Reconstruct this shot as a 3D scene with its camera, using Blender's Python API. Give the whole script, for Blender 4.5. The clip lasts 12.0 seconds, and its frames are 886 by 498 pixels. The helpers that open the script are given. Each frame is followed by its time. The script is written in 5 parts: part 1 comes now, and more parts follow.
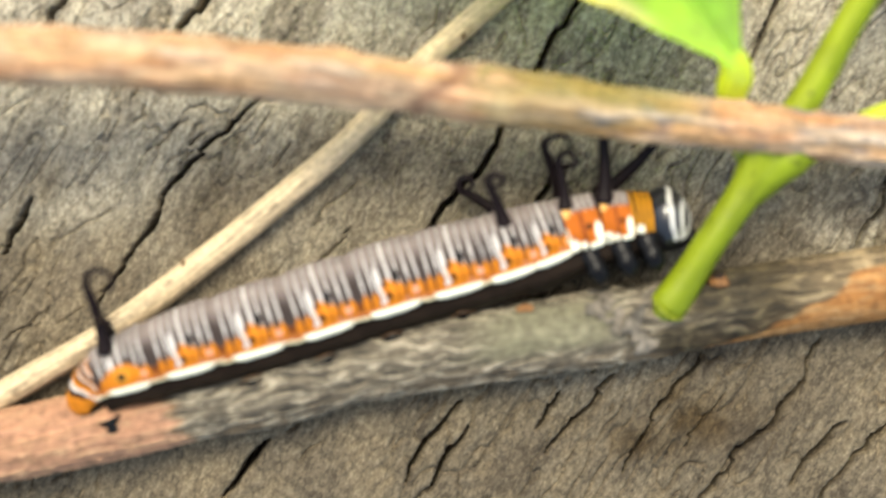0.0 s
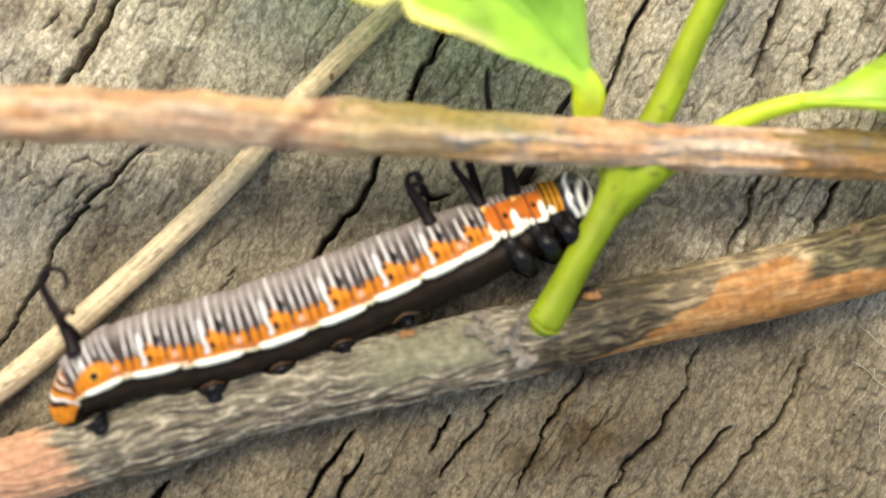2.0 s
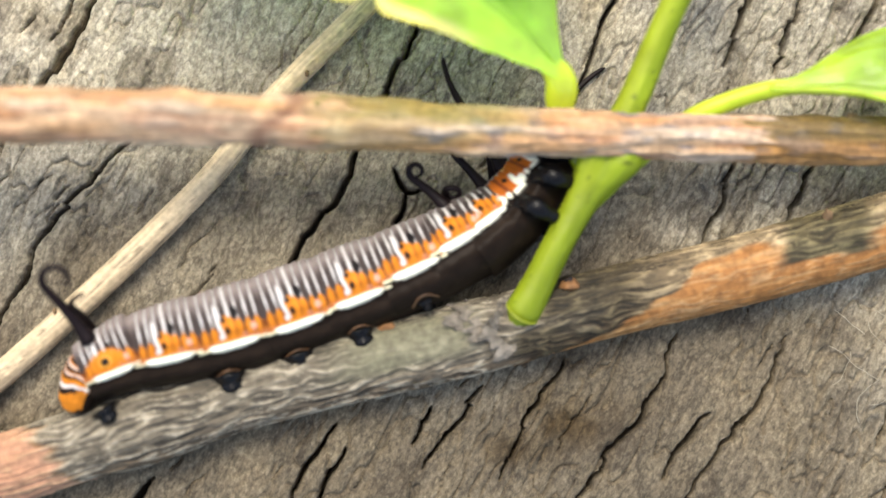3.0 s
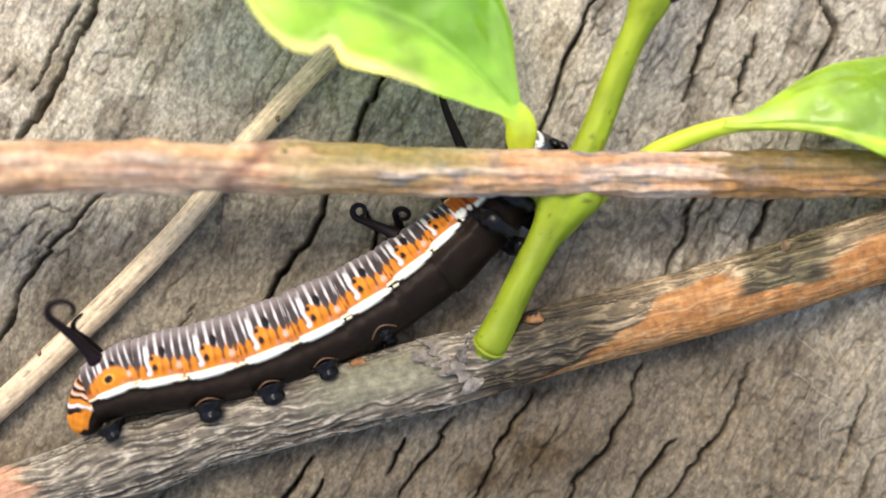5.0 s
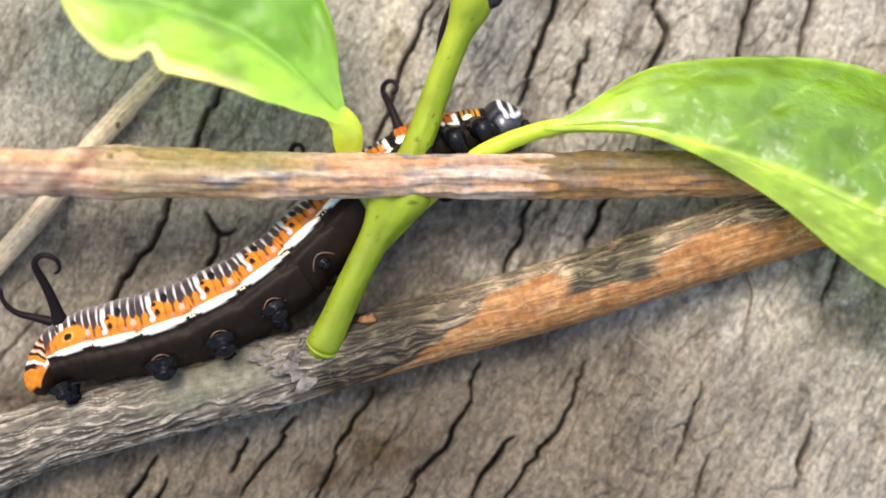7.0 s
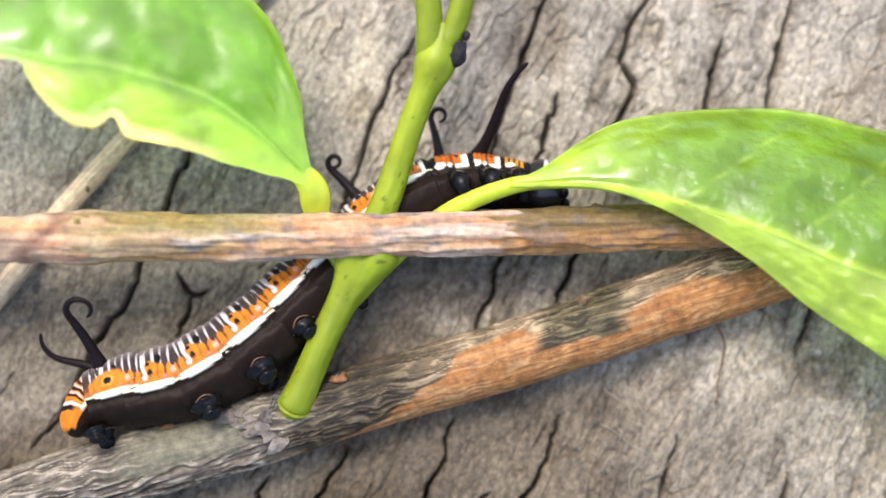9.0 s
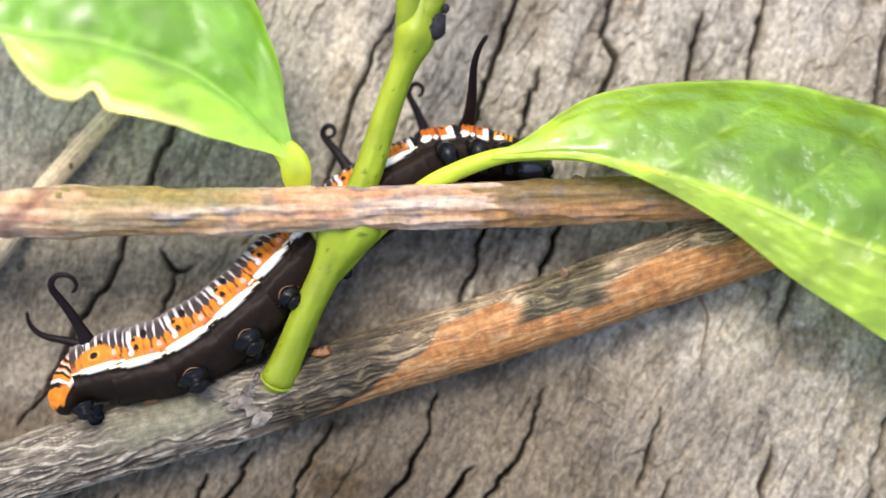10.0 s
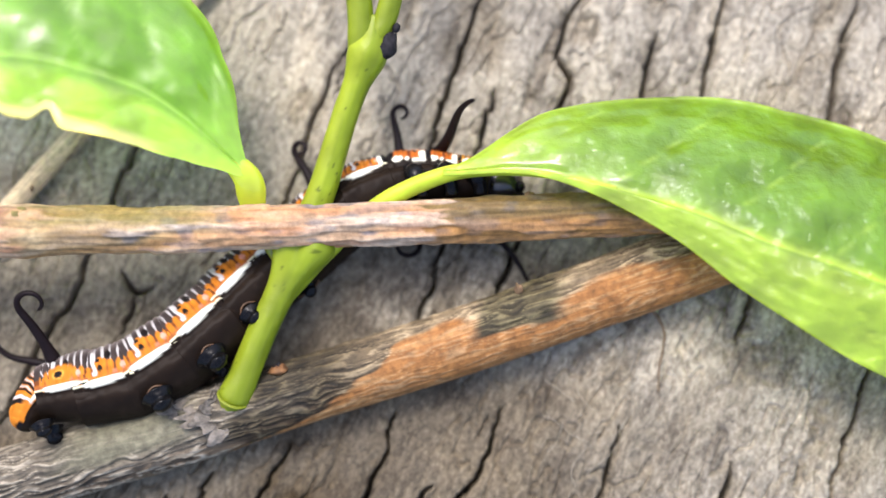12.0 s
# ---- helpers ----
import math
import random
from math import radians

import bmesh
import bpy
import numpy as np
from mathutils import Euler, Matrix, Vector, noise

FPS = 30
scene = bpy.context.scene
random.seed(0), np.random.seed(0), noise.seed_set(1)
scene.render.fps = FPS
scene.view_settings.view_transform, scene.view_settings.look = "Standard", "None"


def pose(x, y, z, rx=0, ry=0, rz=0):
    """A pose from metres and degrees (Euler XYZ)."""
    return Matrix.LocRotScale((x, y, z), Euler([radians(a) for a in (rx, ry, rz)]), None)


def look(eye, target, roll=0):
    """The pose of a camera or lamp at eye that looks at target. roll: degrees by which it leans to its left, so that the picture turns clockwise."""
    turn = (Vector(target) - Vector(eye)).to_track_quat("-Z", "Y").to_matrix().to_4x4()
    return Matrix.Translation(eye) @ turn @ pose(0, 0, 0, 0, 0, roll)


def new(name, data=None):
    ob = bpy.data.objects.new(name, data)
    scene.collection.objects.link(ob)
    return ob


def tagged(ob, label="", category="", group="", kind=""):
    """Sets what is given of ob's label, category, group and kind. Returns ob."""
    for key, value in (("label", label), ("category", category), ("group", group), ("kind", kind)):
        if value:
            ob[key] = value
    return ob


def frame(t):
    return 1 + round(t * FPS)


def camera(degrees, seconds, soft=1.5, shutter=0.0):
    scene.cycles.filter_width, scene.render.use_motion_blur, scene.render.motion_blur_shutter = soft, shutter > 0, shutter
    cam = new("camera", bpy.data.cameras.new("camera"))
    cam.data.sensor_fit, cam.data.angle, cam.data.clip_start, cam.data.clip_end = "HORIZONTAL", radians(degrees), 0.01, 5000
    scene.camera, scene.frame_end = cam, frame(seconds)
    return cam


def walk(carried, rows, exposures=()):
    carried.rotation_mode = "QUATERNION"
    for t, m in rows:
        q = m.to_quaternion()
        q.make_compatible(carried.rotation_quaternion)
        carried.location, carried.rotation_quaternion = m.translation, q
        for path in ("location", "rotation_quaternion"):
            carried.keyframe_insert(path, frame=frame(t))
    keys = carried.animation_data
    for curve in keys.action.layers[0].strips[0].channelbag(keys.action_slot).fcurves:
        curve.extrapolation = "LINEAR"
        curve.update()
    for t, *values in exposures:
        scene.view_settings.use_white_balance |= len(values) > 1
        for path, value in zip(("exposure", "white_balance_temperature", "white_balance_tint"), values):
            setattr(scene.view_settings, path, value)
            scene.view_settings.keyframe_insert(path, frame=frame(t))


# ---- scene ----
cam = camera(34, 12.0, 1.6)
cam.data.dof.use_dof, cam.data.dof.focus_distance, cam.data.dof.aperture_fstop = True, 0.1005, 12.0
walk(cam, [
    (0.0, pose(-0.01209, 0.00205, 0.09607, -3.73, -1.01, 5.91)),
    (0.5, pose(-0.01185, 0.00206, 0.09558, -3.33, -1.60, 5.43)),
    (1.0, pose(-0.00529, 0.00040, 0.09743, -3.59, -2.90, 4.85)),
    (1.5, pose(-0.00417, -0.00225, 0.09870, -2.25, -2.49, 3.74)),
    (2.0, pose(-0.00485, -0.00173, 0.09937, 0.16, -1.70, 2.22)),
    (2.5, pose(-0.00416, -0.00265, 0.09938, 0.37, -2.10, 1.77)),
    (3.0, pose(-0.00388, -0.00258, 0.10031, 0.42, -2.00, 1.10)),
    (3.2, pose(-0.00155, -0.00195, 0.10118, 0.48, -2.00, 1.02)),
    (4.8, pose(-0.00028, -0.00017, 0.10340, 0.20, -1.02, 0.07)),
    (5.0, pose(0.00000, 0.00000, 0.10360, 0.44, -0.95, -0.00)),
    (5.5, pose(0.00094, 0.00145, 0.10437, 0.43, -1.13, 0.04)),
    (6.0, pose(0.00396, 0.00231, 0.10577, 0.02, -1.07, -0.08)),
    (6.5, pose(0.00841, -0.00007, 0.10598, 0.68, -0.88, -0.26)),
    (7.0, pose(0.01200, -0.00103, 0.10586, 1.05, -0.73, -0.46)),
    (7.5, pose(0.01312, 0.00056, 0.10654, 1.19, -0.70, -0.45)),
    (7.7, pose(0.01315, 0.00143, 0.10675, 1.27, -0.92, -0.47)),
    (9.3, pose(0.01592, 0.00042, 0.10594, 2.53, -0.07, -1.66)),
    (9.5, pose(0.01647, 0.00073, 0.10616, 2.52, 0.00, -1.69)),
    (10.0, pose(0.01664, -0.00194, 0.10616, 2.73, 0.03, -1.90)),
    (10.5, pose(0.01914, -0.00281, 0.10647, 3.29, 0.45, -2.04)),
    (11.0, pose(0.01941, -0.00331, 0.10651, 3.99, 0.46, -2.18)),
    (11.5, pose(0.01859, -0.00432, 0.10661, 4.79, 1.03, -2.22)),
    (12.0, pose(0.02125, -0.00560, 0.10661, 5.34, 0.92, -2.30)),
], exposures=[
    (0.0, 1.45, 7050, 1), (0.5, 1.45, 7050, 1), (1.0, 1.49, 6800, 3), (2.0, 1.45, 7050, 2), (2.5, 1.46, 6980, 2), (3.0, 1.48, 6560, 5), (4.8, 1.42, 6350, 10), (7.7, 1.46, 6120, 12), (12.0, 1.52, 6020, 13)])

# ---- daylight: bright open shade under a thin overcast ----
world = bpy.data.worlds.new("overcast_sky")
scene.world = world
world.use_nodes = True
wn = world.node_tree
sky = wn.nodes.new("ShaderNodeTexSky")
sky.sky_type = "NISHITA"
sky.sun_disc = False
sky.sun_elevation = radians(60.5)
sky.sun_rotation = radians(-18)
sky.air_density, sky.dust_density = 1.0, 4.0
wn.links.new(sky.outputs["Color"], wn.nodes["Background"].inputs["Color"])
wn.nodes["Background"].inputs["Strength"].default_value = 0.15
sun_data = bpy.data.lights.new("sun", "SUN")
sun_data.energy, sun_data.angle, sun_data.color = 0.7, radians(15), (1.0, 0.97, 0.92)
sun = new("sun", sun_data)
sun.matrix_world = look((-0.28, 0.80, 1.50), (0, 0, 0))

# ---- helpers of this scene; lengths below are in centimetres ----
CM = 0.01


def smooth(a, b, x):
    t = np.clip((x - a) / (b - a), 0, 1)
    return t * t * (3 - 2 * t)


def vnoise(x, y, seed):
    """Smooth value noise in 0..1 on arrays, one lattice cell a unit."""
    x, y = np.asarray(x, float), np.asarray(y, float)
    table = np.random.RandomState(seed).rand(128, 128)
    i, j = np.floor(x).astype(int), np.floor(y).astype(int)
    u, v = x - i, y - j
    u, v = u * u * (3 - 2 * u), v * v * (3 - 2 * v)
    g = lambda a, b: table[a % 128, b % 128]
    return (g(i, j) * (1 - u) + g(i + 1, j) * u) * (1 - v) + (g(i, j + 1) * (1 - u) + g(i + 1, j + 1) * u) * v


def fbm(x, y, seed, octaves=3):
    total, weight = 0.0, 0.0
    for k in range(octaves):
        total = total + vnoise(x * 2**k, y * 2**k, seed + k) / 2**k
        weight += 1 / 2**k
    return total / weight


def spline(points, n):
    """n points, evenly spaced along a smooth curve through the given ones."""
    p = np.array(points, float)
    p = np.vstack([2 * p[0] - p[1], p, 2 * p[-1] - p[-2]])
    out = []
    for k in range(1, len(p) - 2):
        t = np.linspace(0, 1, 40, endpoint=False)[:, None]
        a, b, c, d = p[k - 1 : k + 3]
        out.append(0.5 * (2 * b + (c - a) * t + (2 * a - 5 * b + 4 * c - d) * t**2 + (3 * b - a - 3 * c + d) * t**3))
    out = np.vstack(out + [p[-2][None]])
    s = np.r_[0, np.cumsum(np.linalg.norm(np.diff(out, axis=0), axis=1))]
    at = np.linspace(0, s[-1], n)
    return np.stack([np.interp(at, s, out[:, k]) for k in range(out.shape[1])], 1)


def thing(name, base, label, category, kind=""):
    ob = new(name)
    ob.empty_display_size = 0.002
    ob.location = Vector(base) * CM
    return tagged(ob, label, category, kind=kind)


def mesh_part(name, verts, faces, material, parent, label="", colours=None, at=(0, 0, 0), flat=False):
    """One mesh under a thing; verts in centimetres, counted from the place `at` in the parent's space."""
    data = bpy.data.meshes.new(name)
    data.from_pydata((np.asarray(verts) * CM).tolist(), [], np.asarray(faces).tolist() if not isinstance(faces, list) else faces)
    if not flat:
        data.polygons.foreach_set("use_smooth", [True] * len(data.polygons))
    if colours is not None:
        layer = data.color_attributes.new("pigment", "FLOAT_COLOR", "POINT")
        rgba = np.ones((len(verts), 4))
        rgba[:, :3] = colours
        layer.data.foreach_set("color", rgba.ravel())
    data.materials.append(material)
    data.update()
    ob = new(name, data)
    if parent is not None:
        ob.parent = parent
    ob.location = Vector(at) * CM
    return tagged(ob, label) if label else ob


def grid_faces(n, m, wrap=False):
    i, j = np.meshgrid(np.arange(n - 1), np.arange(m if wrap else m - 1), indexing="ij")
    k = (j + 1) % m
    return np.stack([i * m + j, i * m + k, (i + 1) * m + k, (i + 1) * m + j], -1).reshape(-1, 4)


def axes_along(path):
    t = np.gradient(path, axis=0)
    t /= np.linalg.norm(t, axis=1)[:, None]
    up = np.array([0, 0, 1.0]) - t * t[:, 2:3]
    bad = np.linalg.norm(up, axis=1) < 0.05
    up[bad] = (0, 1, 0)
    up /= np.linalg.norm(up, axis=1)[:, None]
    return t, up, np.cross(t, up)


def tube(name, path, radius, nc, material, parent, base, label="", swell=None, colour=None, caps=True):
    """A round bar along path; radius by the length run; swell(s, angle) adds to it. The angle is 0 on top."""
    path = np.asarray(path, float)
    n = len(path)
    s = np.r_[0, np.cumsum(np.linalg.norm(np.diff(path, axis=0), axis=1))]
    t, up, side = axes_along(path)
    a = np.linspace(-math.pi, math.pi, nc, endpoint=False)
    ss, aa = np.meshgrid(s, a, indexing="ij")
    r = np.asarray(radius(s))[:, None] * np.ones_like(aa)
    if swell is not None:
        r = r + swell(ss, aa)
    v = path[:, None] + r[..., None] * (np.cos(aa)[..., None] * up[:, None] + np.sin(aa)[..., None] * side[:, None])
    verts = v.reshape(-1, 3) - np.array(base)
    faces = grid_faces(n, nc, True).tolist()
    if caps:
        faces += [list(range(nc))[::-1], list(range((n - 1) * nc, n * nc))]
    cols = colour(ss, aa, v).reshape(-1, 3) if colour else None
    return mesh_part(name, verts, faces, material, parent, label, cols)


def blob(name, centre, radii, material, parent, base, seed=0, rough=0.12, axis=(0, 0, 1), label=""):
    """A small lumpy rounded body."""
    n, m = 10, 14
    th, ph = np.meshgrid(np.linspace(0.02, math.pi - 0.02, n), np.linspace(0, 2 * math.pi, m, endpoint=False), indexing="ij")
    lump = 1 + rough * (vnoise(th * 2.2 + 3, ph * 1.3, 50 + seed) - 0.5) * 2
    v = np.stack([np.sin(th) * np.cos(ph) * radii[0], np.sin(th) * np.sin(ph) * radii[1], np.cos(th) * radii[2]], -1) * lump[..., None]
    turn = np.array(Vector(axis).to_track_quat("Z", "Y").to_matrix())
    v = v.reshape(-1, 3) @ turn.T + np.array(centre) - np.array(base)
    f = grid_faces(n, m, True).tolist() + [list(range(m))[::-1], list(range((n - 1) * m, n * m))]
    return mesh_part(name, v, f, material, parent, label)


# ---- materials ----
def material(name, rough=0.6, spec=0.4):
    m = bpy.data.materials.new(name)
    m.use_nodes = True
    b = m.node_tree.nodes["Principled BSDF"]
    b.inputs["Roughness"].default_value = rough
    b.inputs["Specular IOR Level"].default_value = spec
    return m, m.node_tree, b


def grain(nt, scale, detail=4.0, stretch=(1, 1, 1), turn=0.0, rough=0.6):
    """Noise over the thing's own space, in features per metre."""
    co = nt.nodes.new("ShaderNodeTexCoord")
    mp = nt.nodes.new("ShaderNodeMapping")
    mp.inputs["Rotation"].default_value = (0, 0, radians(turn))
    mp2 = nt.nodes.new("ShaderNodeMapping")
    mp2.inputs["Scale"].default_value = stretch
    n = nt.nodes.new("ShaderNodeTexNoise")
    n.inputs["Scale"].default_value, n.inputs["Detail"].default_value, n.inputs["Roughness"].default_value = scale, detail, rough
    nt.links.new(co.outputs["Object"], mp.inputs["Vector"])
    nt.links.new(mp.outputs["Vector"], mp2.inputs["Vector"])
    nt.links.new(mp2.outputs["Vector"], n.inputs["Vector"])
    return n.outputs["Fac"]


def ramp(nt, fac, stops):
    r = nt.nodes.new("ShaderNodeValToRGB")
    e = r.color_ramp.elements
    while len(e) < len(stops):
        e.new(0.5)
    for k, (p, c) in enumerate(stops):
        e[k].position, e[k].color = p, (*c, 1) if not isinstance(c, float) else (c, c, c, 1)
    nt.links.new(fac, r.inputs["Fac"])
    return r.outputs["Color"]


def mix(nt, mode, fac, a, b):
    m = nt.nodes.new("ShaderNodeMix")
    m.data_type, m.blend_type = "RGBA", mode
    for sock, val in ((m.inputs[0], fac), (m.inputs[6], a), (m.inputs[7], b)):
        if isinstance(val, (int, float)):
            sock.default_value = val
        elif isinstance(val, tuple):
            sock.default_value = (*val, 1)
        else:
            nt.links.new(val, sock)
    return m.outputs[2]


def bump(nt, bsdf, height, strength, distance):
    b = nt.nodes.new("ShaderNodeBump")
    b.inputs["Strength"].default_value, b.inputs["Distance"].default_value = strength, distance
    nt.links.new(height, b.inputs["Height"])
    nt.links.new(b.outputs["Normal"], bsdf.inputs["Normal"])


def pigment(nt):
    a = nt.nodes.new("ShaderNodeVertexColor")
    a.layer_name = "pigment"
    return a.outputs["Color"]


def timber_material():
    m, nt, b = material("weathered_wood", 0.85, 0.2)
    fine = grain(nt, 1.0, 6, (1700, 2300, 2000), -66, 0.72)
    fleck = grain(nt, 1.0, 3, (3600, 4800, 4000), -66, 0.6)
    fibre = grain(nt, 1.0, 4, (260, 1000, 600), -66, 0.62)
    broad = grain(nt, 1.0, 4, (70, 130, 90), -66, 0.6)
    c = ramp(nt, fine, [(0.28, (0.145, 0.123, 0.093)), (0.46, (0.262, 0.228, 0.172)), (0.58, (0.370, 0.328, 0.252)), (0.74, (0.48, 0.432, 0.34))])
    c = mix(nt, "MULTIPLY", 0.85, c, ramp(nt, fleck, [(0.32, 0.72), (0.5, 0.97), (0.66, 1.2)]))
    c = mix(nt, "MULTIPLY", 0.25, c, ramp(nt, fibre, [(0.30, 0.5), (0.45, 0.92), (0.65, 1.1)]))
    c = mix(nt, "MULTIPLY", 0.8, c, ramp(nt, broad, [(0.28, (0.55, 0.51, 0.46)), (0.46, (0.90, 0.90, 0.89)), (0.68, (1.14, 1.12, 1.08))]))
    blotch = grain(nt, 1.0, 6, (150, 240, 200), -66, 0.70)
    c = mix(nt, "MULTIPLY", 0.75, c, ramp(nt, blotch, [(0.36, (0.47, 0.455, 0.45)), (0.46, (0.90, 0.90, 0.89)), (0.62, (1.18, 1.16, 1.08))]))
    wrinkle = ramp(nt, grain(nt, 1.0, 3, (420, 900, 700), -66, 0.55), [(0.455, 1.0), (0.495, 0.5), (0.505, 0.5), (0.55, 1.0)])
    c = mix(nt, "MULTIPLY", 0.65, c, wrinkle)
    thread = ramp(nt, grain(nt, 1.0, 2, (850, 1500, 1100), -66, 0.5), [(0.465, 1.0), (0.495, 0.45), (0.505, 0.45), (0.535, 1.0)])
    c = mix(nt, "MULTIPLY", 0.22, c, thread)
    c = mix(nt, "MULTIPLY", 1.0, c, pigment(nt))
    nt.links.new(c, b.inputs["Base Color"])
    bump(nt, b, mix(nt, "MULTIPLY", 0.6, mix(nt, "MIX", 0.5, fine, fibre), wrinkle), 0.42, 0.0004)
    return m


def bark_material(name, rough, fine=1500, spread=0.45):
    m, nt, b = material(name, rough, 0.3)
    n = grain(nt, fine, 5, (1, 1, 1))
    c = mix(nt, "MULTIPLY", 1.0, pigment(nt), ramp(nt, n, [(0.3, 1 - spread), (0.7, 1 + spread * 0.6)]))
    nt.links.new(c, b.inputs["Base Color"])
    bump(nt, b, n, 0.5, 0.0002)
    return m


def leaf_material(name, rough, tint, through_tint, thin=0.45, relief=0.35, spec=0.5):
    m, nt, b = material(name, rough, spec)
    n = grain(nt, 420, 2, (1, 1, 1), 0, 0.45)
    f = grain(nt, 1500, 3)
    c = mix(nt, "MULTIPLY", 1.0, pigment(nt), ramp(nt, n, [(0.3, 0.8), (0.7, 1.15)]))
    c = mix(nt, "MULTIPLY", 1.0, c, tint)
    nt.links.new(c, b.inputs["Base Color"])
    bump(nt, b, mix(nt, "MIX", 0.16, n, f), relief, 0.0010)
    t = nt.nodes.new("ShaderNodeBsdfTranslucent")
    nt.links.new(mix(nt, "MULTIPLY", 1.0, c, through_tint), t.inputs["Color"])
    x = nt.nodes.new("ShaderNodeMixShader")
    x.inputs["Fac"].default_value = thin
    nt.links.new(b.outputs[0], x.inputs[1])
    nt.links.new(t.outputs[0], x.inputs[2])
    nt.links.new(x.outputs[0], nt.nodes["Material Output"].inputs["Surface"])
    return m


def skin_material(name, rough, spec):
    m, nt, b = material(name, rough, spec)
    n = grain(nt, 1100, 3)
    c = mix(nt, "MULTIPLY", 1.0, pigment(nt), ramp(nt, n, [(0.3, 0.82), (0.7, 1.1)]))
    nt.links.new(c, b.inputs["Base Color"])
    b.inputs["Subsurface Weight"].default_value = 0.02
    b.inputs["Subsurface Radius"].default_value = (0.0006, 0.0003, 0.0002)
    bump(nt, b, n, 0.25, 0.0001)
    return m


def plain_material(name, colour, rough, spec=0.5, vary=0.25, scale=900):
    m, nt, b = material(name, rough, spec)
    n = grain(nt, scale, 4)
    c = mix(nt, "MULTIPLY", 1.0, tuple(colour), ramp(nt, n, [(0.3, 1 - vary), (0.7, 1 + vary)]))
    nt.links.new(c, b.inputs["Base Color"])
    bump(nt, b, n, 0.3, 0.00012)
    return m


WOOD = timber_material()
BARK = bark_material("branch_bark", 0.75)
TWIG_BARK = bark_material("dry_twig_bark", 0.65, 1800, 0.35)
STRAW = bark_material("pale_dry_twig", 0.6, 2200, 0.25)
GREEN_STEM = leaf_material("green_stem_skin", 0.42, (1, 1, 1), (1.0, 1.0, 0.5), 0.10, 0.35, 0.28)
LEAF = leaf_material("glossy_leaf", 0.16, (1.2, 1.15, 1.2), (2.4, 2.1, 1.3), 0.50, 1.1, 0.5)
SOFT_LEAF = leaf_material("smooth_leaf", 0.30, (1.2, 1.15, 1.2), (2.4, 2.1, 1.4), 0.50, 0.25, 0.6)
for skin, gloss in ((LEAF, 0.07), (SOFT_LEAF, 0.20)):
    skin.node_tree.nodes["Principled BSDF"].inputs["Coat Weight"].default_value = 1.0
    skin.node_tree.nodes["Principled BSDF"].inputs["Coat Roughness"].default_value = gloss
    skin.node_tree.nodes["Principled BSDF"].inputs["Coat IOR"].default_value = 1.55
SKIN = skin_material("caterpillar_skin", 0.45, 0.06)
HORN = plain_material("horn_skin", (0.0085, 0.0046, 0.0046), 0.5, 0.12)
GLOSS_BLACK = plain_material("glossy_black_leg", (0.0045, 0.004, 0.004), 0.24, 0.14, 0.5, 2500)
AMBER = plain_material("amber_bar", (0.095, 0.045, 0.015), 0.5)
BUD_BROWN = plain_material("brown_bud", (0.15, 0.095, 0.05), 0.8, 0.2, 0.5, 1800)
SCAR = plain_material("scar_cork", (0.20, 0.095, 0.035), 0.7, 0.3, 0.4)
CORK = plain_material("bract_cork", (0.15, 0.128, 0.10), 0.85, 0.2, 0.6, 1600)
MOSS = plain_material("olive_scar", (0.20, 0.165, 0.06), 0.85, 0.2, 0.5, 1500)
DARK_BUD = plain_material("dark_bud", (0.014, 0.012, 0.013), 0.75, 0.2, 0.6, 2500)
FIBRE = plain_material("dry_fibre", (0.32, 0.28, 0.20), 0.7, 0.2)
SOIL = plain_material("bare_soil", (0.16, 0.13, 0.10), 0.95, 0.1, 0.3, 40)

# ---- ground and the weathered timber ----
def ground_sheet():
    n = 9
    x = np.sinh(np.linspace(-6.2, 6.2, n)) * 100
    gx, gy = np.meshgrid(x, x, indexing="ij")
    v = np.stack([gx, gy, np.full_like(gx, -6.0)], -1).reshape(-1, 3)
    ob = mesh_part("ground", v, grid_faces(n, n), SOIL, None, flat=True)
    tagged(ob, "plain bare brown soil under the timber", "ground", kind="structure")


CRACKS = []


def crack(width, points):
    CRACKS.append((width, points))


